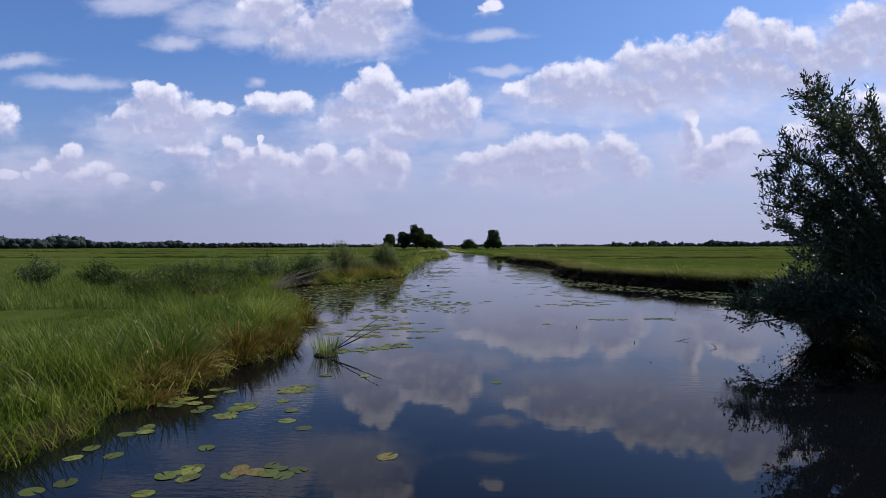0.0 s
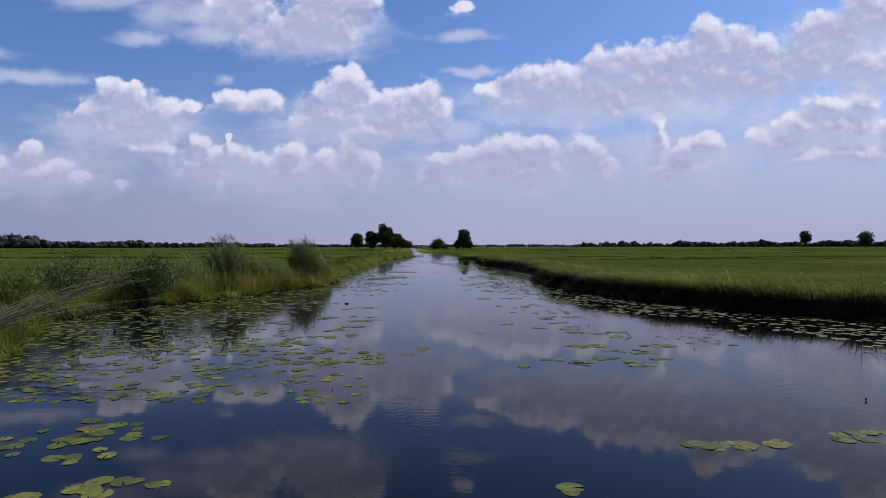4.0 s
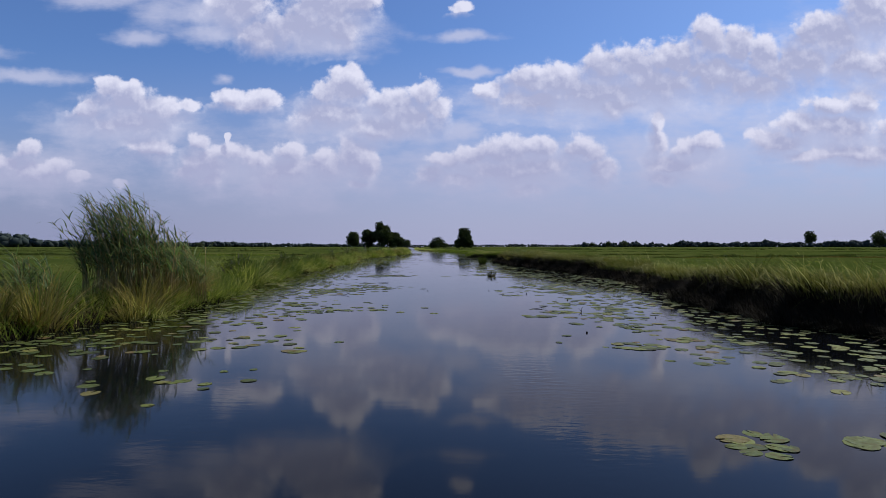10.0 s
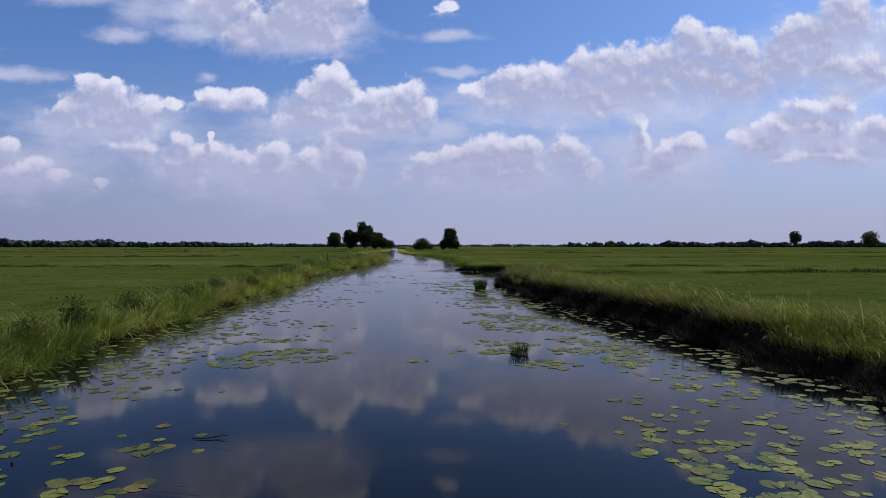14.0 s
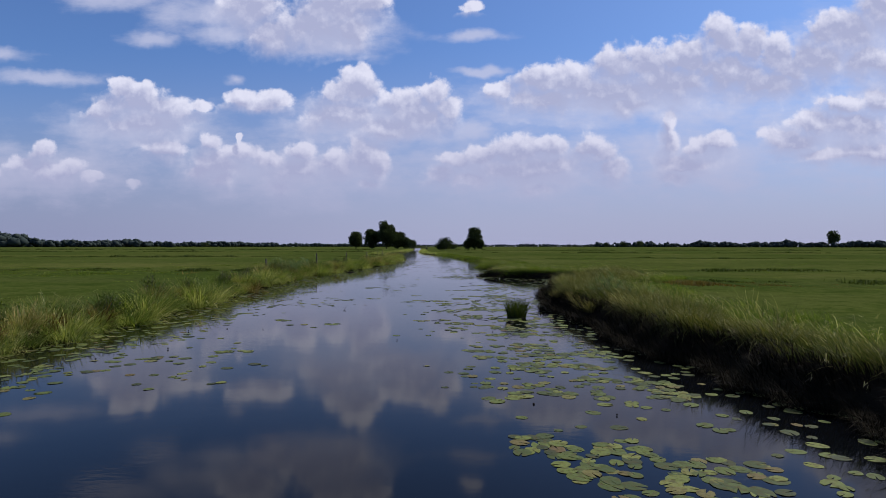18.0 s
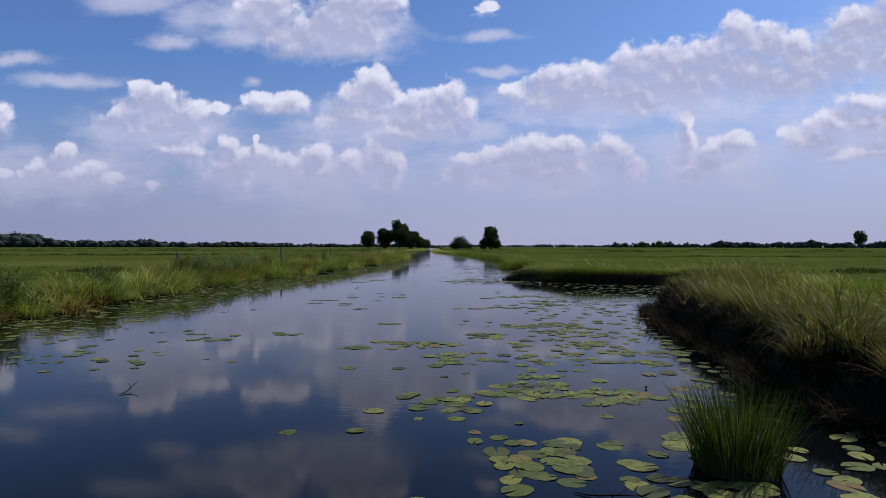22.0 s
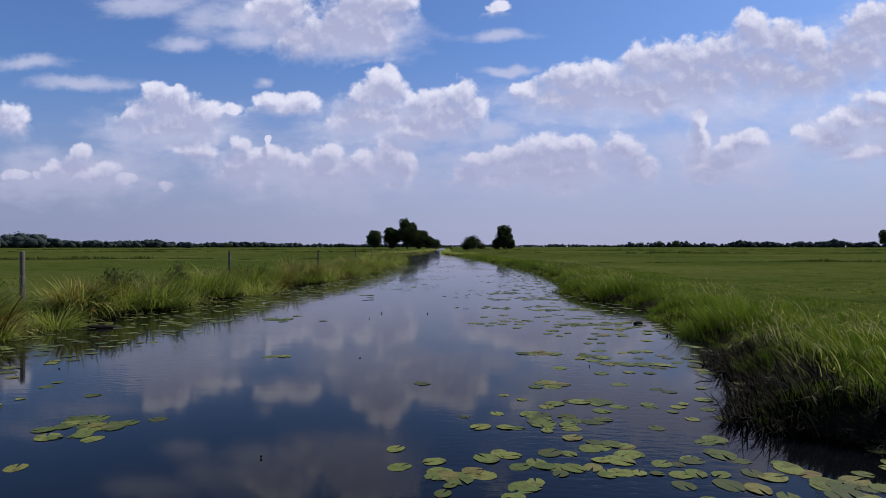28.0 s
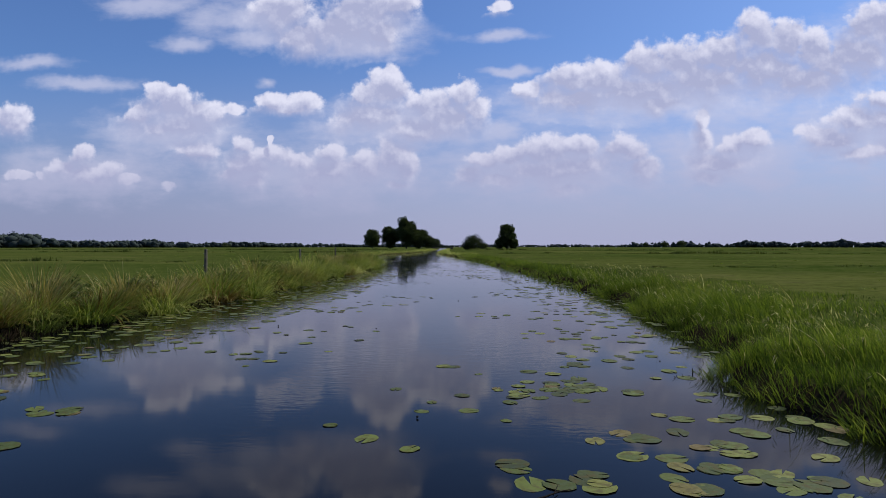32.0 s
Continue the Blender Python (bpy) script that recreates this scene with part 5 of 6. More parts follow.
LILY_PATCHES += [
    (-0.2, 108.4, 0.2, 0.1, 3), (2.8, 108.4, 0.1, 0.1, 3), (-0.3, 108.4, 0.0, 0.0, 1), (0.7, 108.6, 0.0, 0.0, 1), (0.6, 108.6, 0.0, 0.0, 1), (2.5, 108.6, 0.0, 0.0, 1),
    (2.4, 108.7, 0.0, 0.0, 1), (1.1, 108.8, 0.0, 0.0, 1), (2.0, 109.0, 0.0, 0.0, 1), (-3.8, 109.1, 0.3, 0.1, 3), (1.1, 109.1, 0.2, 0.2, 3), (1.2, 109.1, 0.2, 0.1, 4),
    (3.4, 109.2, 0.0, 0.0, 1), (-3.9, 109.4, 0.4, 0.3, 5), (2.2, 109.4, 0.3, 0.1, 2), (-4.0, 109.6, 0.3, 0.1, 4), (-3.3, 109.7, 0.0, 0.0, 1), (1.1, 109.9, 0.0, 0.0, 1),
]
LILY_PATCHES += [
    (0.6, 110.0, 0.3, 0.2, 4), (0.8, 110.6, 0.0, 0.0, 1), (1.2, 110.7, 0.2, 0.1, 2), (0.8, 111.5, 0.2, 0.2, 3), (-0.8, 111.5, 0.0, 0.0, 1), (2.5, 112.9, 0.3, 0.2, 5),
    (2.0, 113.0, 0.3, 0.1, 4), (-3.3, 113.2, 0.3, 0.1, 2), (1.7, 113.5, 0.3, 0.2, 4), (0.9, 113.8, 0.3, 0.2, 6), (1.4, 116.6, 0.2, 0.1, 4), (0.7, 117.0, 0.0, 0.0, 1),
    (2.6, 117.0, 0.2, 0.1, 4), (1.6, 117.2, 0.0, 0.0, 1), (3.1, 117.2, 0.1, 0.1, 2), (0.1, 117.3, 0.0, 0.0, 1), (0.4, 117.6, 0.0, 0.0, 1), (0.8, 117.6, 0.0, 0.0, 1),
]
LILY_PATCHES += [
    (2.0, 117.6, 0.4, 0.2, 8), (2.5, 117.6, 0.3, 0.2, 4), (-4.7, 117.7, 0.0, 0.0, 1), (-0.1, 117.7, 0.2, 0.1, 3), (0.2, 117.8, 0.0, 0.0, 1), (-3.8, 117.9, 0.0, 0.0, 1),
    (3.0, 118.0, 0.3, 0.2, 4), (0.5, 118.1, 0.0, 0.0, 1), (0.8, 118.1, 0.0, 0.0, 1), (-5.0, 118.2, 0.3, 0.3, 8), (0.4, 118.4, 0.0, 0.0, 1), (0.7, 118.7, 0.0, 0.0, 1),
    (2.4, 118.8, 0.2, 0.1, 3), (-4.8, 118.8, 0.2, 0.1, 2), (-0.0, 119.0, 0.0, 0.0, 1), (0.5, 119.4, 0.0, 0.0, 1), (1.7, 120.7, 0.4, 0.2, 6), (2.5, 121.0, 0.4, 0.3, 6),
]
LILY_PATCHES += [
    (0.4, 121.2, 0.3, 0.1, 3), (0.5, 124.0, 0.0, 0.0, 1), (0.3, 124.0, 0.0, 0.0, 1), (1.4, 124.0, 0.1, 0.0, 2), (0.7, 124.1, 0.1, 0.2, 3), (1.3, 124.2, 0.0, 0.0, 1),
    (2.1, 124.2, 0.3, 0.2, 7), (0.2, 124.3, 0.0, 0.0, 1), (0.2, 124.4, 0.0, 0.0, 1), (1.6, 124.4, 0.2, 0.1, 3), (-3.9, 124.5, 0.0, 0.0, 1), (1.4, 124.6, 0.0, 0.0, 1),
    (1.1, 124.6, 0.1, 0.1, 2), (2.6, 124.7, 0.0, 0.0, 1), (1.9, 124.9, 0.2, 0.2, 5), (0.9, 125.0, 0.0, 0.0, 1), (1.3, 125.1, 0.0, 0.0, 1), (2.3, 125.3, 0.1, 0.1, 2),
]
LILY_PATCHES += [
    (-4.2, 125.5, 0.2, 0.1, 3), (-4.5, 125.6, 0.0, 0.0, 1), (2.9, 125.7, 0.0, 0.0, 1), (2.3, 125.8, 0.0, 0.0, 1), (2.6, 125.8, 0.0, 0.0, 1), (0.9, 126.9, 0.4, 0.2, 6),
    (-0.6, 128.0, 0.2, 0.1, 3),
]


def in_water(x, y, gap=.15):
    return bank(LEFT_BANK, y) + gap < x < bank(RIGHT_BANK, y) - gap


def lay_pads():
    spots = []
    for x, y, rx, ry, n in LILY_PATCHES:
        for _ in range(n if n == 1 else int(n * 3.2)):
            if n == 1:
                px, py = x, y
            else:
                a, r = rng.uniform(0, 6.28), math.sqrt(rng.random())
                px, py = x + rx * r * math.cos(a), y + ry * r * math.sin(a)
            spots.append((px, py, rng.uniform(.10, .135) if n == 1 else rng.uniform(.075, .132)))
    # belts of pads along the banks
    for side, y0, y1, wide, per_m in [(-1, 21, 36, 6.5, 60), (-1, 36, 50, 3.2, 26), (-1, 50, 100, 3.0, 24), (-1, 100, 160, 3.4, 26), (1, 22, 50, 3.8, 36), (1, 50, 64, 3.2, 26), (1, 64, 96, 3.2, 14), (1, 96, 109, 5.0, 26), (1, 110, 150, 2.6, 9),
                                      (-1, 160, 300, 4, 1.5), (1, 150, 300, 4, 1.5)]:
        for _ in range(int((y1 - y0) * per_m * 1.3)):
            y = rng.uniform(y0, y1)
            off = .1 + wide * rng.random() ** 1.4
            spots.append((float(bank(LEFT_BANK, y)) + off if side < 0 else float(bank(RIGHT_BANK, y)) - off, y, rng.uniform(.07, .128)))
    for _ in range(330):   # loose rafts further out
        y = rng.uniform(24, 220)
        xl, xr = float(bank(LEFT_BANK, y)), float(bank(RIGHT_BANK, y))
        x = rng.uniform(xl, xr) if y > 128 else (xl + (xr - xl) * .34 * rng.random() if rng.random() < .5 else xr - (xr - xl) * .34 * rng.random())
        for _ in range(int(rng.integers(2, 18))):
            spots.append((x + rng.normal(0, .55), y + rng.normal(0, .5), rng.uniform(.05, .12)))
    kept, cells = [], {}
    for x, y, s in spots:
        if y < 2 or not in_water(x, y):
            continue
        c = (round(x / .22), round(y / .22))
        if cells.get(c, 0) >= 2:
            continue
        cells[c] = cells.get(c, 0) + 1
        kept.append((x, y, s))
    near = sorted(range(len(kept)), key=lambda i: abs(kept[i][0] - .5))
    single = set([i for i in near if 5 < kept[i][1] < 128][:290])
    rest = []
    for i, (x, y, s) in enumerate(kept):
        k, turn = i % 6, float(rng.uniform(0, 360))
        z = .0012 + .0012 * (i % 5)
        tilt = float(rng.normal(0, .5)), float(rng.normal(0, .5))
        if i in single:
            ob = tagged(new("lily_pad", PAD_MESHES[k]), "floating green water-lily leaf with a notch", "lily pad", "lily pads near the middle of the canal")
            ob.matrix_world = pose(x, y, z, *tilt, turn) @ Matrix.Diagonal((s, s, .3, 1))
        else:
            co, tri = PAD_SHAPES[k] if abs(x - .5) < 4 and y < 130 else PLAIN_SHAPES[k]
            c, q = math.cos(radians(turn)), math.sin(radians(turn))
            co = co * np.array([s, s, .3])
            rest.append((np.stack([x + c * co[:, 0] - q * co[:, 1], y + q * co[:, 0] + c * co[:, 1], z + co[:, 2]], 1), tri))
    stuff("lily_pads", *join(rest), PAD, "carpet of floating water-lily leaves along the banks", "lily pads", True)


lay_pads()


# ---- floating bits ----
def twig(x, y, turn, ln, up):
    k = np.linspace(-.5, .5, 6)
    up, ln = up * .45, ln * .9
    pts = np.stack([ln * k, .05 * ln * np.sin(6 * k), .008 + up * (k + .5) ** 2], 1)
    ob = thing("floating_twig", "dark sodden twig drifting on the water", "twig", "drifting twigs", place=pose(x, y, 0, 0, 0, turn))
    part_mesh("stem", np_mesh("stem", *tube(pts, [.003, .006, .007, .006, .005, .003], 5), ROT), ob)
    pts2 = np.stack([ln * .1 + .5 * ln * (k + .5) * .5, .3 * ln * (k + .5), .012 + .8 * up * (k + .5)], 1)
    part_mesh("side_shoot", np_mesh("side_shoot", *tube(pts2, [.004, .004, .004, .003, .003, .002], 4), ROT), ob)


for x, y, a, ln, up in [(4.9, 15.0, 20, .45, .10), (5.3, 14.0, 80, .3, .22), (-1.4, 31.1, 5, .4, .02), (-2.0, 31.3, 170, .3, .02), (3.3, 23.8, -35, .5, .05), (4.3, 28.5, 60, .35, .25), (5.2, 27.2, 100, .3, .3), (-3.0, 51.4, 40, .3, .12), (3.0, 46.7, 70, .35, .2),
                        (2.2, 47.5, 20, .45, .1), (-2.5, 57.5, 0, .5, .08), (.4, 83.0, 10, .4, .08), (1.8, 83.3, -20, .45, .08), (2.7, 81.7, 50, .35, .14), (-3.0, 86.0, 80, .35, .18), (-3.7, 103.4, 60, .4, .18), (1.5, 107.2, 0, .4, .1), (1.8, 101.4, 30, .3, .12), (-3.8, 123.5, 5, .45, .04), (.4, 123.8, 20, .35, .06), (2.6, 110.8, 85, .35, .2), (2.9, 112.0, 120, .3, .16)]:
    twig(x, y, a, ln, up)


def wood_lump(name, x, y, size, label):
    bm = bmesh.new()
    bmesh.ops.create_icosphere(bm, subdivisions=3, radius=1)
    for v in bm.verts:
        v.co *= 1 + .35 * noise.noise(v.co * 2.2) + .12 * noise.noise(v.co * 7)
        v.co = Vector((v.co.x * size[0], v.co.y * size[1], v.co.z * size[2]))
    ob = tagged(new(name, bm_mesh(name, bm, ROT, True)), label, "driftwood")
    ob.matrix_world = pose(x, y, size[2] * .15, 0, 4, float(rng.uniform(-30, 30)))


wood_lump("drift_log", -8.2, 116.4, (.34, .10, .06), "black waterlogged log lying beside the bank")
wood_lump("drift_wood", 3.5, 117.9, (.12, .05, .05), "black lump of waterlogged wood")
wood_lump("drift_wood", 2.6, 82.6, (.10, .08, .05), "small black lump of waterlogged wood")
wood_lump("drift_wood", -2.9, 35.5, (.09, .06, .035), "black lump of waterlogged wood")


def blossom(x, y):
    ob = thing("lily_blossom", "small white water-lily blossom on the water", "flower", "lily blossoms", place=pose(x, y, .02))
    for i in range(9):
        a = i * 2 * math.pi / 9
        co, tri = blades(np.array([[.01 * math.cos(a), .01 * math.sin(a), 0]]), .075, .035, np.array([a]), .9, -.4, 3, math.pi / 2)
        part_mesh("petal", np_mesh("petal", co, tri, PETAL), ob)
    bm = bmesh.new()
    bmesh.ops.create_icosphere(bm, subdivisions=2, radius=.018)
    part_mesh("centre", bm_mesh("centre", bm, YOLK, True), ob, "yellow flower centre")


for x, y in [(-7.3, 38.1), (3.9, 106.8), (-6.6, 121.6)]:
    blossom(x, y)


# ---- spent lily buds and short stalks standing among the pads ----
def bud_parts():
    k = np.linspace(0, 1, 5)
    stalk = np_mesh("stalk", *tube(np.stack([.02 * k ** 2, 0 * k, -.04 + .10 * k], 1), [.006, .006, .006, .006, .007], 5), ROT)
    bm = bmesh.new()
    bmesh.ops.create_icosphere(bm, subdivisions=2, radius=1)
    for v in bm.verts:
        v.co = Vector((.020 + .021 * v.co.x, .021 * v.co.y, .078 + .026 * v.co.z * (1 if v.co.z < 0 else .75)))
    return stalk, bm_mesh("seed_pod", bm, ROT, True)


STALK, POD = bud_parts()


def lily_bud(x, y, size, lean, turn):
    ob = thing("lily_bud", "dark spent water-lily bud standing out of the water", "flower bud", "lily buds", place=pose(x, y, -.045 * size, 0, lean, turn) @ Matrix.Scale(size, 4))
    part_mesh("stalk", STALK, ob)
    part_mesh("seed_pod", POD, ob)


def stand_buds():
    done = 0
    while done < 90:
        y = float(rng.uniform(9, 140))
        xl, xr = float(bank(LEFT_BANK, y)), float(bank(RIGHT_BANK, y))
        side = xr - (xr - xl) * .55 * float(rng.random()) ** 1.2 if rng.random() < .65 else xl + (xr - xl) * .35 * float(rng.random())
        if in_water(side, y, .5):
            lily_bud(side, y, float(rng.uniform(.4, .85)), float(rng.uniform(-60, 60)), float(rng.uniform(0, 360)))
            done += 1


stand_buds()


# ---- fence posts along the left field ----
def fence_post(x, y, tall, lean):
    z0 = float(ground_z(np.array(x), np.array(y)))
    ob = thing("fence_post", "weathered grey wooden fence post in the meadow", "fence post", "fence posts", place=pose(x, y, z0, lean[0], lean[1], float(rng.uniform(0, 90))))
    bm = bmesh.new()
    bmesh.ops.create_cone(bm, cap_ends=True, segments=8, radius1=.065, radius2=.055, depth=tall + .3, matrix=Matrix.Translation((0, 0, (tall - .3) / 2)))
    bmesh.ops.bevel(bm, geom=[e for e in bm.edges if all(v.co.z > tall - .02 for v in e.verts)], offset=.012, segments=1, affect="EDGES")
    part_mesh("stake", bm_mesh("stake", bm, POST), ob)
    for h in (.45, .85):
        bm = bmesh.new()
        bmesh.ops.create_cone(bm, cap_ends=True, segments=6, radius1=.012, radius2=.012, depth=.07, matrix=Matrix.Translation((0, .065, h * tall)) @ Matrix.Rotation(math.pi / 2, 4, "X"))
        part_mesh("staple", bm_mesh("staple", bm, STEEL), ob)


for x, y in [(-11.8, 105.0), (-11.5, 118.2), (-10.9, 129.2), (-10.7, 142.4), (-10.9, 155.0), (-11.6, 166.0)]:
    fence_post(x, y, 1.2 + float(rng.uniform(-.06, .06)), (float(rng.normal(0, 1.5)), float(rng.normal(0, 1.5))))


# ---- rough rows along the field ditches ----
def ditch_row(x0, x1, y, n, tall):  # rushes in loose clumps along a line
    x = rng.uniform(x0, x1, n)
    yy = y + rng.normal(0, .9, n) + .04 * (x - x0)
    lump = np.clip(.45 + .4 * np.sin(x * 1.3 + y) * np.sin(x * .31 + 1) + .35 * np.sin(x * .13 + y), .06, 1.1)
    z = ground_z(x, yy) - .05
    return blades(np.stack([x, yy, z], 1), tall * lump * rng.uniform(.5, 1.1, n), .035 + .0003 * y, rng.uniform(0, 6.28, n), rng.uniform(0, .35, n), rng.uniform(.2, 1.0, n), 2)


stuff("ditch_rushes", *join([ditch_row(-90, -13, 109, 14000, .55), ditch_row(9, 60, 97.5, 5000, .45), ditch_row(11, 130, 112, 9000, .32), ditch_row(-160, -13, 165, 9000, .6), ditch_row(5, 190, 160, 9000, .4), ditch_row(-260, -18, 245, 7000, .9), ditch_row(2, 300, 235, 8000, .8),
                             ditch_row(-380, -24, 360, 7000, 1.1), ditch_row(-8, 420, 340, 8000, 1.0)]), RUSH, "dark rushes along the field ditches", "rushes")
stuff("pale_ditch_grass", *join([ditch_row(11, 60, 95.0, 8000, .24), ditch_row(-18, -12.5, 107.5, 420, .8)]), DRY, "pale dead grass along the field ditch", "grass")
stuff("far_bank_grass", *join([bank_fringe(-1, 205, 460, 26, .9, 2.5), bank_fringe(1, 205, 460, 26, .7, 2.5)]), SEDGE, "grassy banks of the far canal", "grass")


# ---- the trees ahead ----
def lump_points(n, lumps):
    """Points on and just inside a set of round masses."""
    pick = rng.choice(len(lumps), n, p=np.array([l[3] ** 2 for l in lumps]) / sum(l[3] ** 2 for l in lumps))
    c = np.array([l[:3] for l in lumps])[pick]
    r = np.array([l[3] for l in lumps])[pick]
    d = rng.normal(0, 1, (n, 3))
    d /= np.linalg.norm(d, axis=1, keepdims=True)
    k = rng.random(n) ** .35
    return c + d * (r * k)[:, None] * np.array([1, 1, .85]), d


def field_tree(x, y, tall, wide, label, stem=.2, n=6500, name="tree", leaf=.95):
    z0 = float(ground_z(np.array(x), np.array(y)))
    ob = thing(name, label, "tree", "trees ahead", place=pose(x, y, z0))
    wood = [tube([(0, 0, -.2), (.1, 0, tall * .2), (.15, .1, tall * .5), (0, 0, tall * .8)], [tall * .025, tall * .02, tall * .013, tall * .004], 8)]
    lumps = []
    for i in range(70):
        u = rng.normal(0, 1, 3)
        u /= np.linalg.norm(u)
        k = rng.uniform(.55, 1.0)
        mid, half = tall * (.5 + stem / 2), tall * (.5 - stem / 2)
        t = .5 + .5 * u[2] * k
        c = (u[0] * k * wide * .36, u[1] * k * wide * .36, max(mid + u[2] * k * half * .86, tall * .07))
        lumps.append((*c, wide * rng.uniform(.10, .17)))
        wood.append(tube([(.1, 0, tall * (.15 + .35 * t)), (c[0] * .5, c[1] * .5, c[2] * .85), c], [tall * .009, tall * .006, tall * .002], 5))
    lumps.append((0, 0, tall * (.5 + stem / 2), wide * .3))
    part_mesh("trunk", np_mesh("trunk", *join(wood), BARK), ob)
    p, d = lump_points(n, lumps)
    part_mesh("crown", np_mesh("crown", *leaves(p, rng.uniform(.6, 1.3, n) * leaf, rng.uniform(.5, 1.0, n) * leaf, d + rng.normal(0, .8, (n, 3))), CROWN), ob)
    return ob


DARK_TREE = "dark green broadleaved tree with a full round crown"
field_tree(-75.0, 517, 13.6, 12.0, "slender dark green tree at the canal side", .03, 9000, "tree", .7)
field_tree(-61.5, 505, 14.8, 13.0, DARK_TREE, .02, 9000, "tree", .75)
field_tree(-50.5, 501, 20.6, 18.0, "tallest dark green tree of the group, broad round crown", .03, 18000, "tree", .75)
field_tree(-42.5, 505, 13.4, 13.0, DARK_TREE, .02, 9000, "tree", .75)
field_tree(-37.0, 507, 8.0, 9.5, DARK_TREE, .01, 5000, "tree", .7)
field_tree(13.0, 513, 16.6, 13.0, "single dark green tree standing in the meadow", .03, 11000, "tree", .7)
field_tree(8.0, 514, 7.0, 6.5, "lower tree beside the single tree", .02, 3000)
field_tree(16.8, 514, 6.5, 7.0, "lower tree beside the single tree", .02, 3000)
field_tree(-29.5, 468, 6.4, 8.0, "grey-green bush at the canal's end", .0, 3000, "bush", .45)
field_tree(-6.0, 395, 6.6, 10.0, "ragged dark bush on the canal bank", .0, 4200, "bush", .42)
field_tree(-9.4, 396, 4.0, 5.6, "low dark bush on the canal bank", .0, 1500, "bush", .4)
field_tree(-1.6, 394, 3.2, 4.6, "low dark bush on the canal bank", .0, 1300, "bush", .38)


# ---- woods on the horizon ----
def round_head():
    bm = bmesh.new()
    bmesh.ops.create_icosphere(bm, subdivisions=1, radius=1)
    co, tri = np.array([v.co[:] for v in bm.verts]), np.array([[v.index for v in f.verts] for f in bm.faces])
    bm.free()
    return co, tri


HEAD, HEAD_TRI = round_head()


def far_wood(az0, az1, dist, tall, n, ragged=.4):
    """Tree heads along the horizon from one bearing to another (degrees to the right of straight ahead)."""
    out = []
    for i in range(n):
        a = radians(az0 + (az1 - az0) * (i + rng.random()) / n)
        d = dist * rng.uniform(.95, 1.12)
        swell = .88 + .12 * math.sin(a * 61 + dist) + .10 * math.sin(a * 173 + 2)
        h = tall * swell * rng.uniform(1 - ragged, 1.0 + ragged * .6)
        w = h * rng.uniform(.7, 1.1)
        c = np.array([d * math.sin(a), d * math.cos(a), FIELD])
        for t, r in ((.22, .34), (.36, .38), (.50, .36), (.70, .26)):
            mid = c + np.array([rng.normal(0, w * .30), rng.normal(0, w * .2), h * t])
            bump = 1 + .28 * np.sin(HEAD @ rng.normal(0, 3.2, 3) + rng.uniform(0, 6)) * np.sin(HEAD @ rng.normal(0, 4.5, 3))
            ball = mid + HEAD * (bump * h * r)[:, None] * np.array([1.1, 1, .85])
            ball[:, 2] = np.maximum(ball[:, 2], FIELD - .5)
            out.append((ball, HEAD_TRI))
            p = ball[rng.integers(0, len(ball), 26)] + rng.normal(0, .03 * h, (26, 3))
            out.append(leaves(p, rng.uniform(.05, .10, 26) * h, rng.uniform(.05, .10, 26) * h, rng.normal(0, 1, (26, 3))))
    return out


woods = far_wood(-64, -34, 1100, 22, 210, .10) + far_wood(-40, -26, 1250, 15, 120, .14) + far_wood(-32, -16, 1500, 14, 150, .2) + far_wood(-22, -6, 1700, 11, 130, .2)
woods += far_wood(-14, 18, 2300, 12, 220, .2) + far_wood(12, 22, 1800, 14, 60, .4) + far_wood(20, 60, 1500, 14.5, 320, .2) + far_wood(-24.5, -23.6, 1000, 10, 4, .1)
stuff("far_woods", *join(woods), HAZED_WOOD, "dark line of distant woods on the flat horizon", "woods")
for az, d, h, w, lab in [(29.9, 1480, 36, 24, "tall round tree above the distant woods"), (33.6, 740, 17, 16, "dark round tree out in the far meadow"), (14.3, 1250, 12, 14, "small distant tree on the flat horizon"), (15.6, 1250, 13, 18, "small distant tree on the flat horizon"), (12.9, 1250, 10, 12, "small distant tree on the flat horizon"), (-21.6, 1330, 9.5, 22, "distant dark bush on the flat horizon")]:
    field_tree(d * math.sin(radians(az)), d * math.cos(radians(az)), h, w, lab, .04, 1200, "far_tree", h * .09)


# ---- small bridge at the canal's end ----
def bridge(x, y):
    ob = thing("footbridge", "small dark timber bridge across the canal's end", "bridge", place=pose(x, y, 0, 0, 0, 5))
    for name, cx, cz, sx, sy, sz in [("deck", 0, 1.25, 12.0, 2.2, .22), ("beam", 0, 1.0, 11.0, .3, .3), ("rail", 0, 2.2, 11.4, .10, .12), ("abutment", -5.2, .5, 1.6, 2.6, 1.3), ("abutment", 5.2, .5, 1.6, 2.6, 1.3)] + [("baluster", -5 + 2 * i, 1.75, .14, .14, .9) for i in range(6)]:
        bm = bmesh.new()
        bmesh.ops.create_cube(bm, size=1, matrix=Matrix.Translation((cx, -1 if name in ("rail", "baluster") else 0, cz)) @ Matrix.Diagonal((sx, sy, sz, 1)))
        bmesh.ops.bevel(bm, geom=bm.edges[:], offset=.02, segments=1, affect="EDGES")
        part_mesh(name, bm_mesh(name, bm, PLANK), ob)


bridge(-25.0, 462)


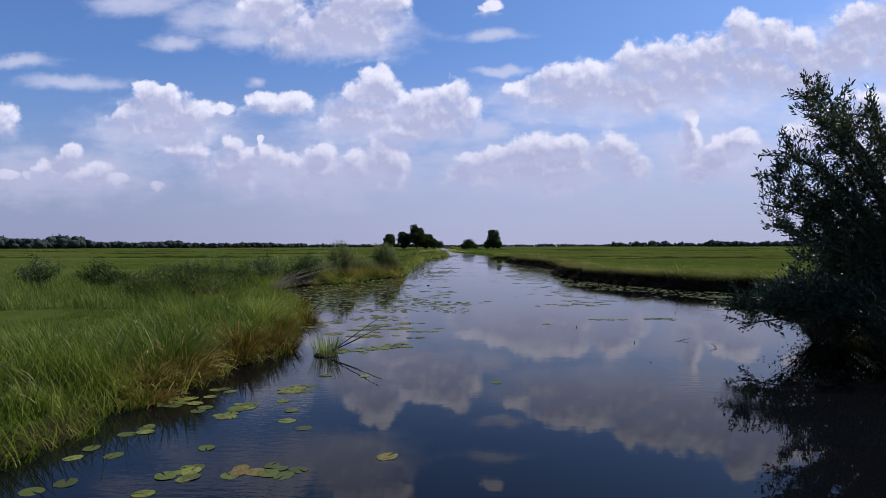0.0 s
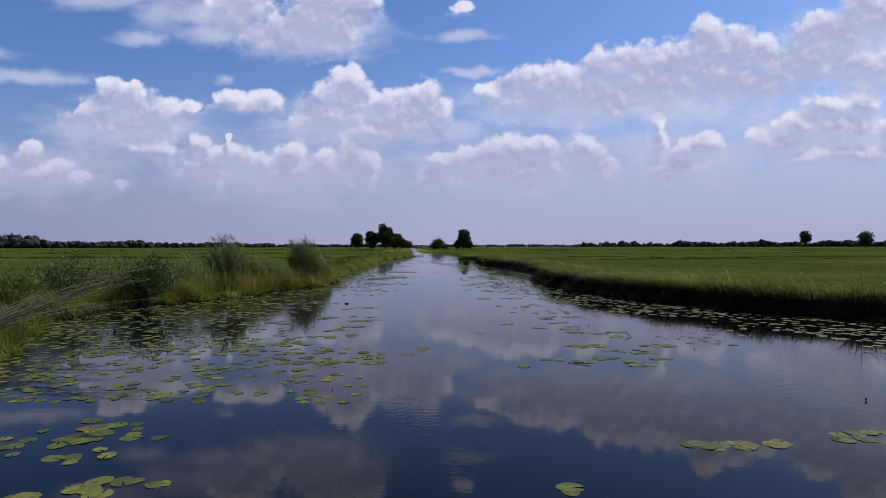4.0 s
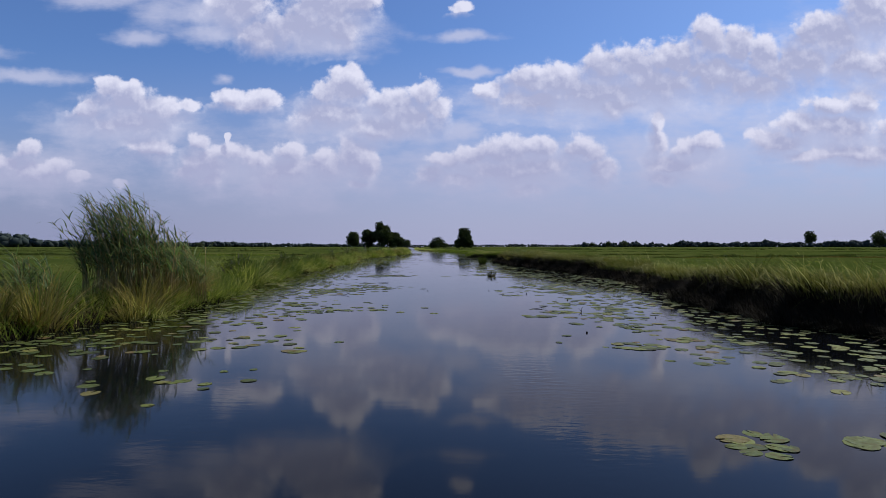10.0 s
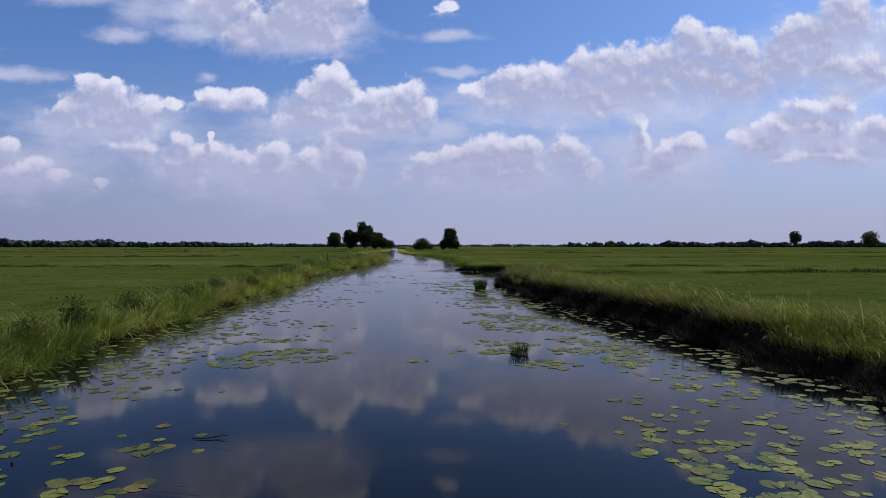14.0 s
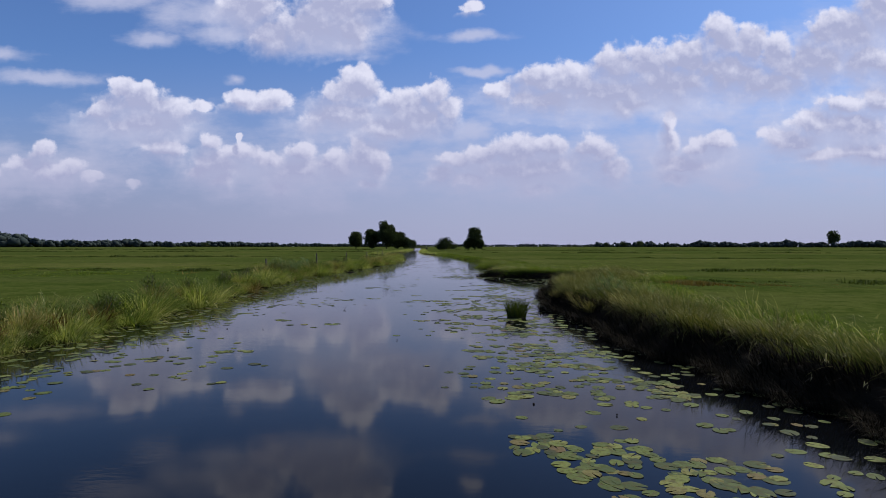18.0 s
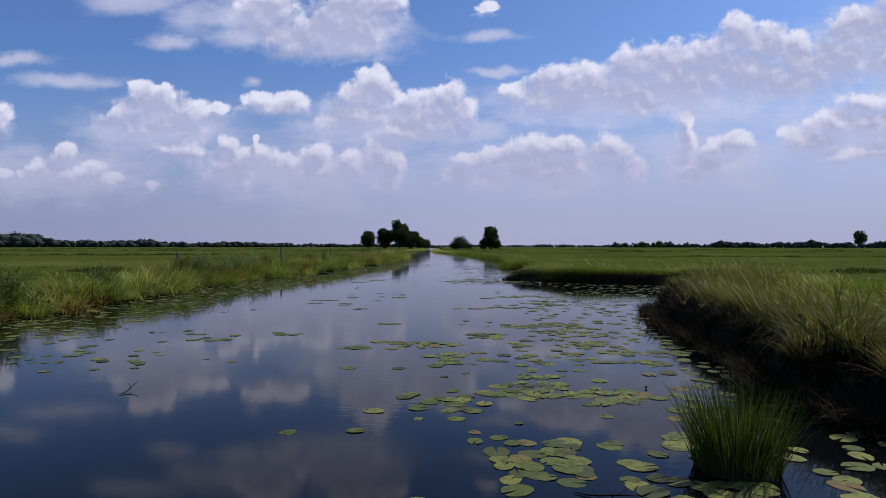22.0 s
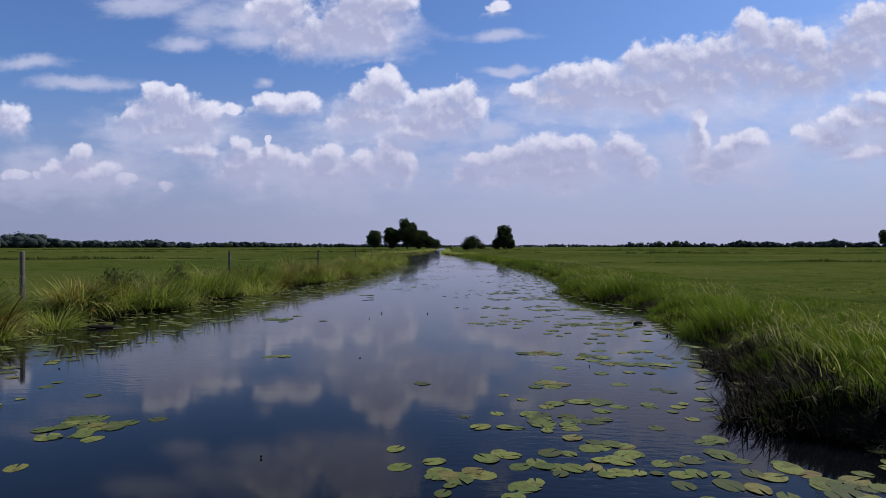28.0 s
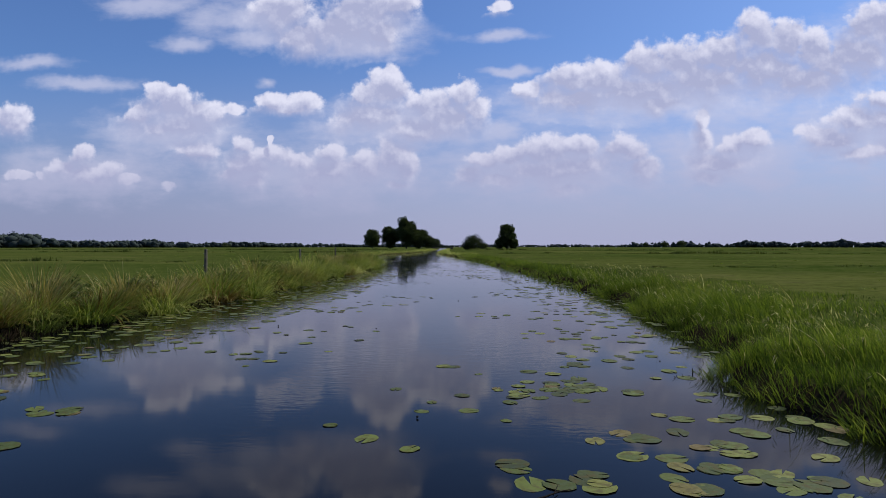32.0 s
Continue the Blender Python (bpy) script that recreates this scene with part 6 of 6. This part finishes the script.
# ---- the willow overhanging the right bank at the start ----
def willow(x, y, tall):
    ob = thing("willow", "dark bushy willow overhanging the canal bank", "tree", place=pose(x, y, .25))
    wood, leaf = [], []
    tips = [(-4.3, -.4, .75), (-3.7, .2, .4), (-3.3, -.6, .9), (-3.5, .5, .6), (-2.9, .3, 1.0), (-2.8, -.8, .5), (-3.45, -.5, 3.5), (-3.3, .2, 3.0), (-2.8, .4, 4.2), (-2.9, -.4, 2.2), (-2.5, 0, 5.4), (-2.4, .6, 1.7), (-2.3, -.4, 2.9), (-2.4, .2, 3.9), (-2.8, .6, 3.3), (-2.5, -.6, 4.7), (-2.9, .5, 2.5), (-1.8, .6, 5.3), (-1.5, -.5, 4.7), (-1.9, .3, 4.4)]
    for i in range(42):
        if i < len(tips):
            tip = np.array(tips[i])
            a, k = math.atan2(tip[1], tip[0]), np.linspace(0, 1, 9)
            limb = np.stack([tip[0] * k ** 1.1, tip[1] * k, -.2 + (tip[2] + .2 + 1.2 * (1 - k)) * k ** .7], 1) + .06 * np.sin(np.outer(k * 9, [1, 1.3, .4]) + i) * k[:, None]
        else:
            a, out = rng.uniform(0, 6.28), rng.uniform(.3, 2.8)
            h = tall * rng.uniform(.3, 1.0) * (1.08 - .12 * out)
            k = np.linspace(0, 1, 9)
            limb = np.stack([out * k ** 1.15 * math.cos(a), out * k ** 1.15 * math.sin(a), h * k ** .9 - .3], 1) + .08 * np.sin(np.outer(k * 9, [1, 1.3, .4]) + i)
        wood.append(tube(limb, .07 * (1 - .9 * k) + .005, 7))
        for j in range(46):
            t = rng.uniform(.12, 1.0) ** .8
            b = np.array([np.interp(t, k, limb[:, m]) for m in range(3)])
            d = np.array([math.cos(a) * .6, math.sin(a) * .6, .5]) + rng.normal(0, .75, 3)
            d /= np.linalg.norm(d)
            ln = rng.uniform(.35, .85) * (1.2 - .45 * t)
            kk = np.linspace(0, 1, 5)
            tw = b + np.outer(kk * ln, d) + np.outer(kk ** 2, [0, 0, .15 * ln])
            wood.append(tube(tw, .010 * (1 - .8 * kk) + .0015, 3))
            m = 34
            s = rng.uniform(.1, 1, m)
            q = np.stack([np.interp(s, kk, tw[:, c]) for c in range(3)], 1) + rng.normal(0, .045, (m, 3))
            leaf.append(leaves(q, rng.uniform(.08, .15, m), rng.uniform(.026, .045, m), d * .9 + rng.normal(0, .6, (m, 3)) + np.array([0, 0, .25])))
    part_mesh("branch_frame", np_mesh("branch_frame", *join(wood), BARK), ob, "", "stuff")
    part_mesh("foliage", np_mesh("foliage", *join(leaf), WILLOW), ob, "", "stuff")


willow(9.45, 13.4, 6.9)
shrub("willow_shrub", 7.9, 14.8, 2.1, 1.5, 34, 70, .085, WILLOW, "dark low willow growth under the tree", "shrub", .35)
shrub("willow_shrub", 9.8, 17.0, 2.0, 1.5, 30, 60, .085, WILLOW, "dark low willow growth beside the tree", "shrub", .35)
for x, y, h in [(8.2, 12.6, 2.3), (8.2, 14.4, 2.0), (9.2, 16.4, 2.1), (10.2, 18.4, 1.9), (8.2, 10.6, 2.2)]:
    shrub("willow_shrub", x, y, h, 1.5, 44, 80, .09, WILLOW, "dark low willow growth hanging over the water", "shrub", .35)
shrub("willow_shrub", 8.0, 11.5, 1.8, 1.3, 30, 60, .085, WILLOW, "dark low willow growth under the tree", "shrub", .35)
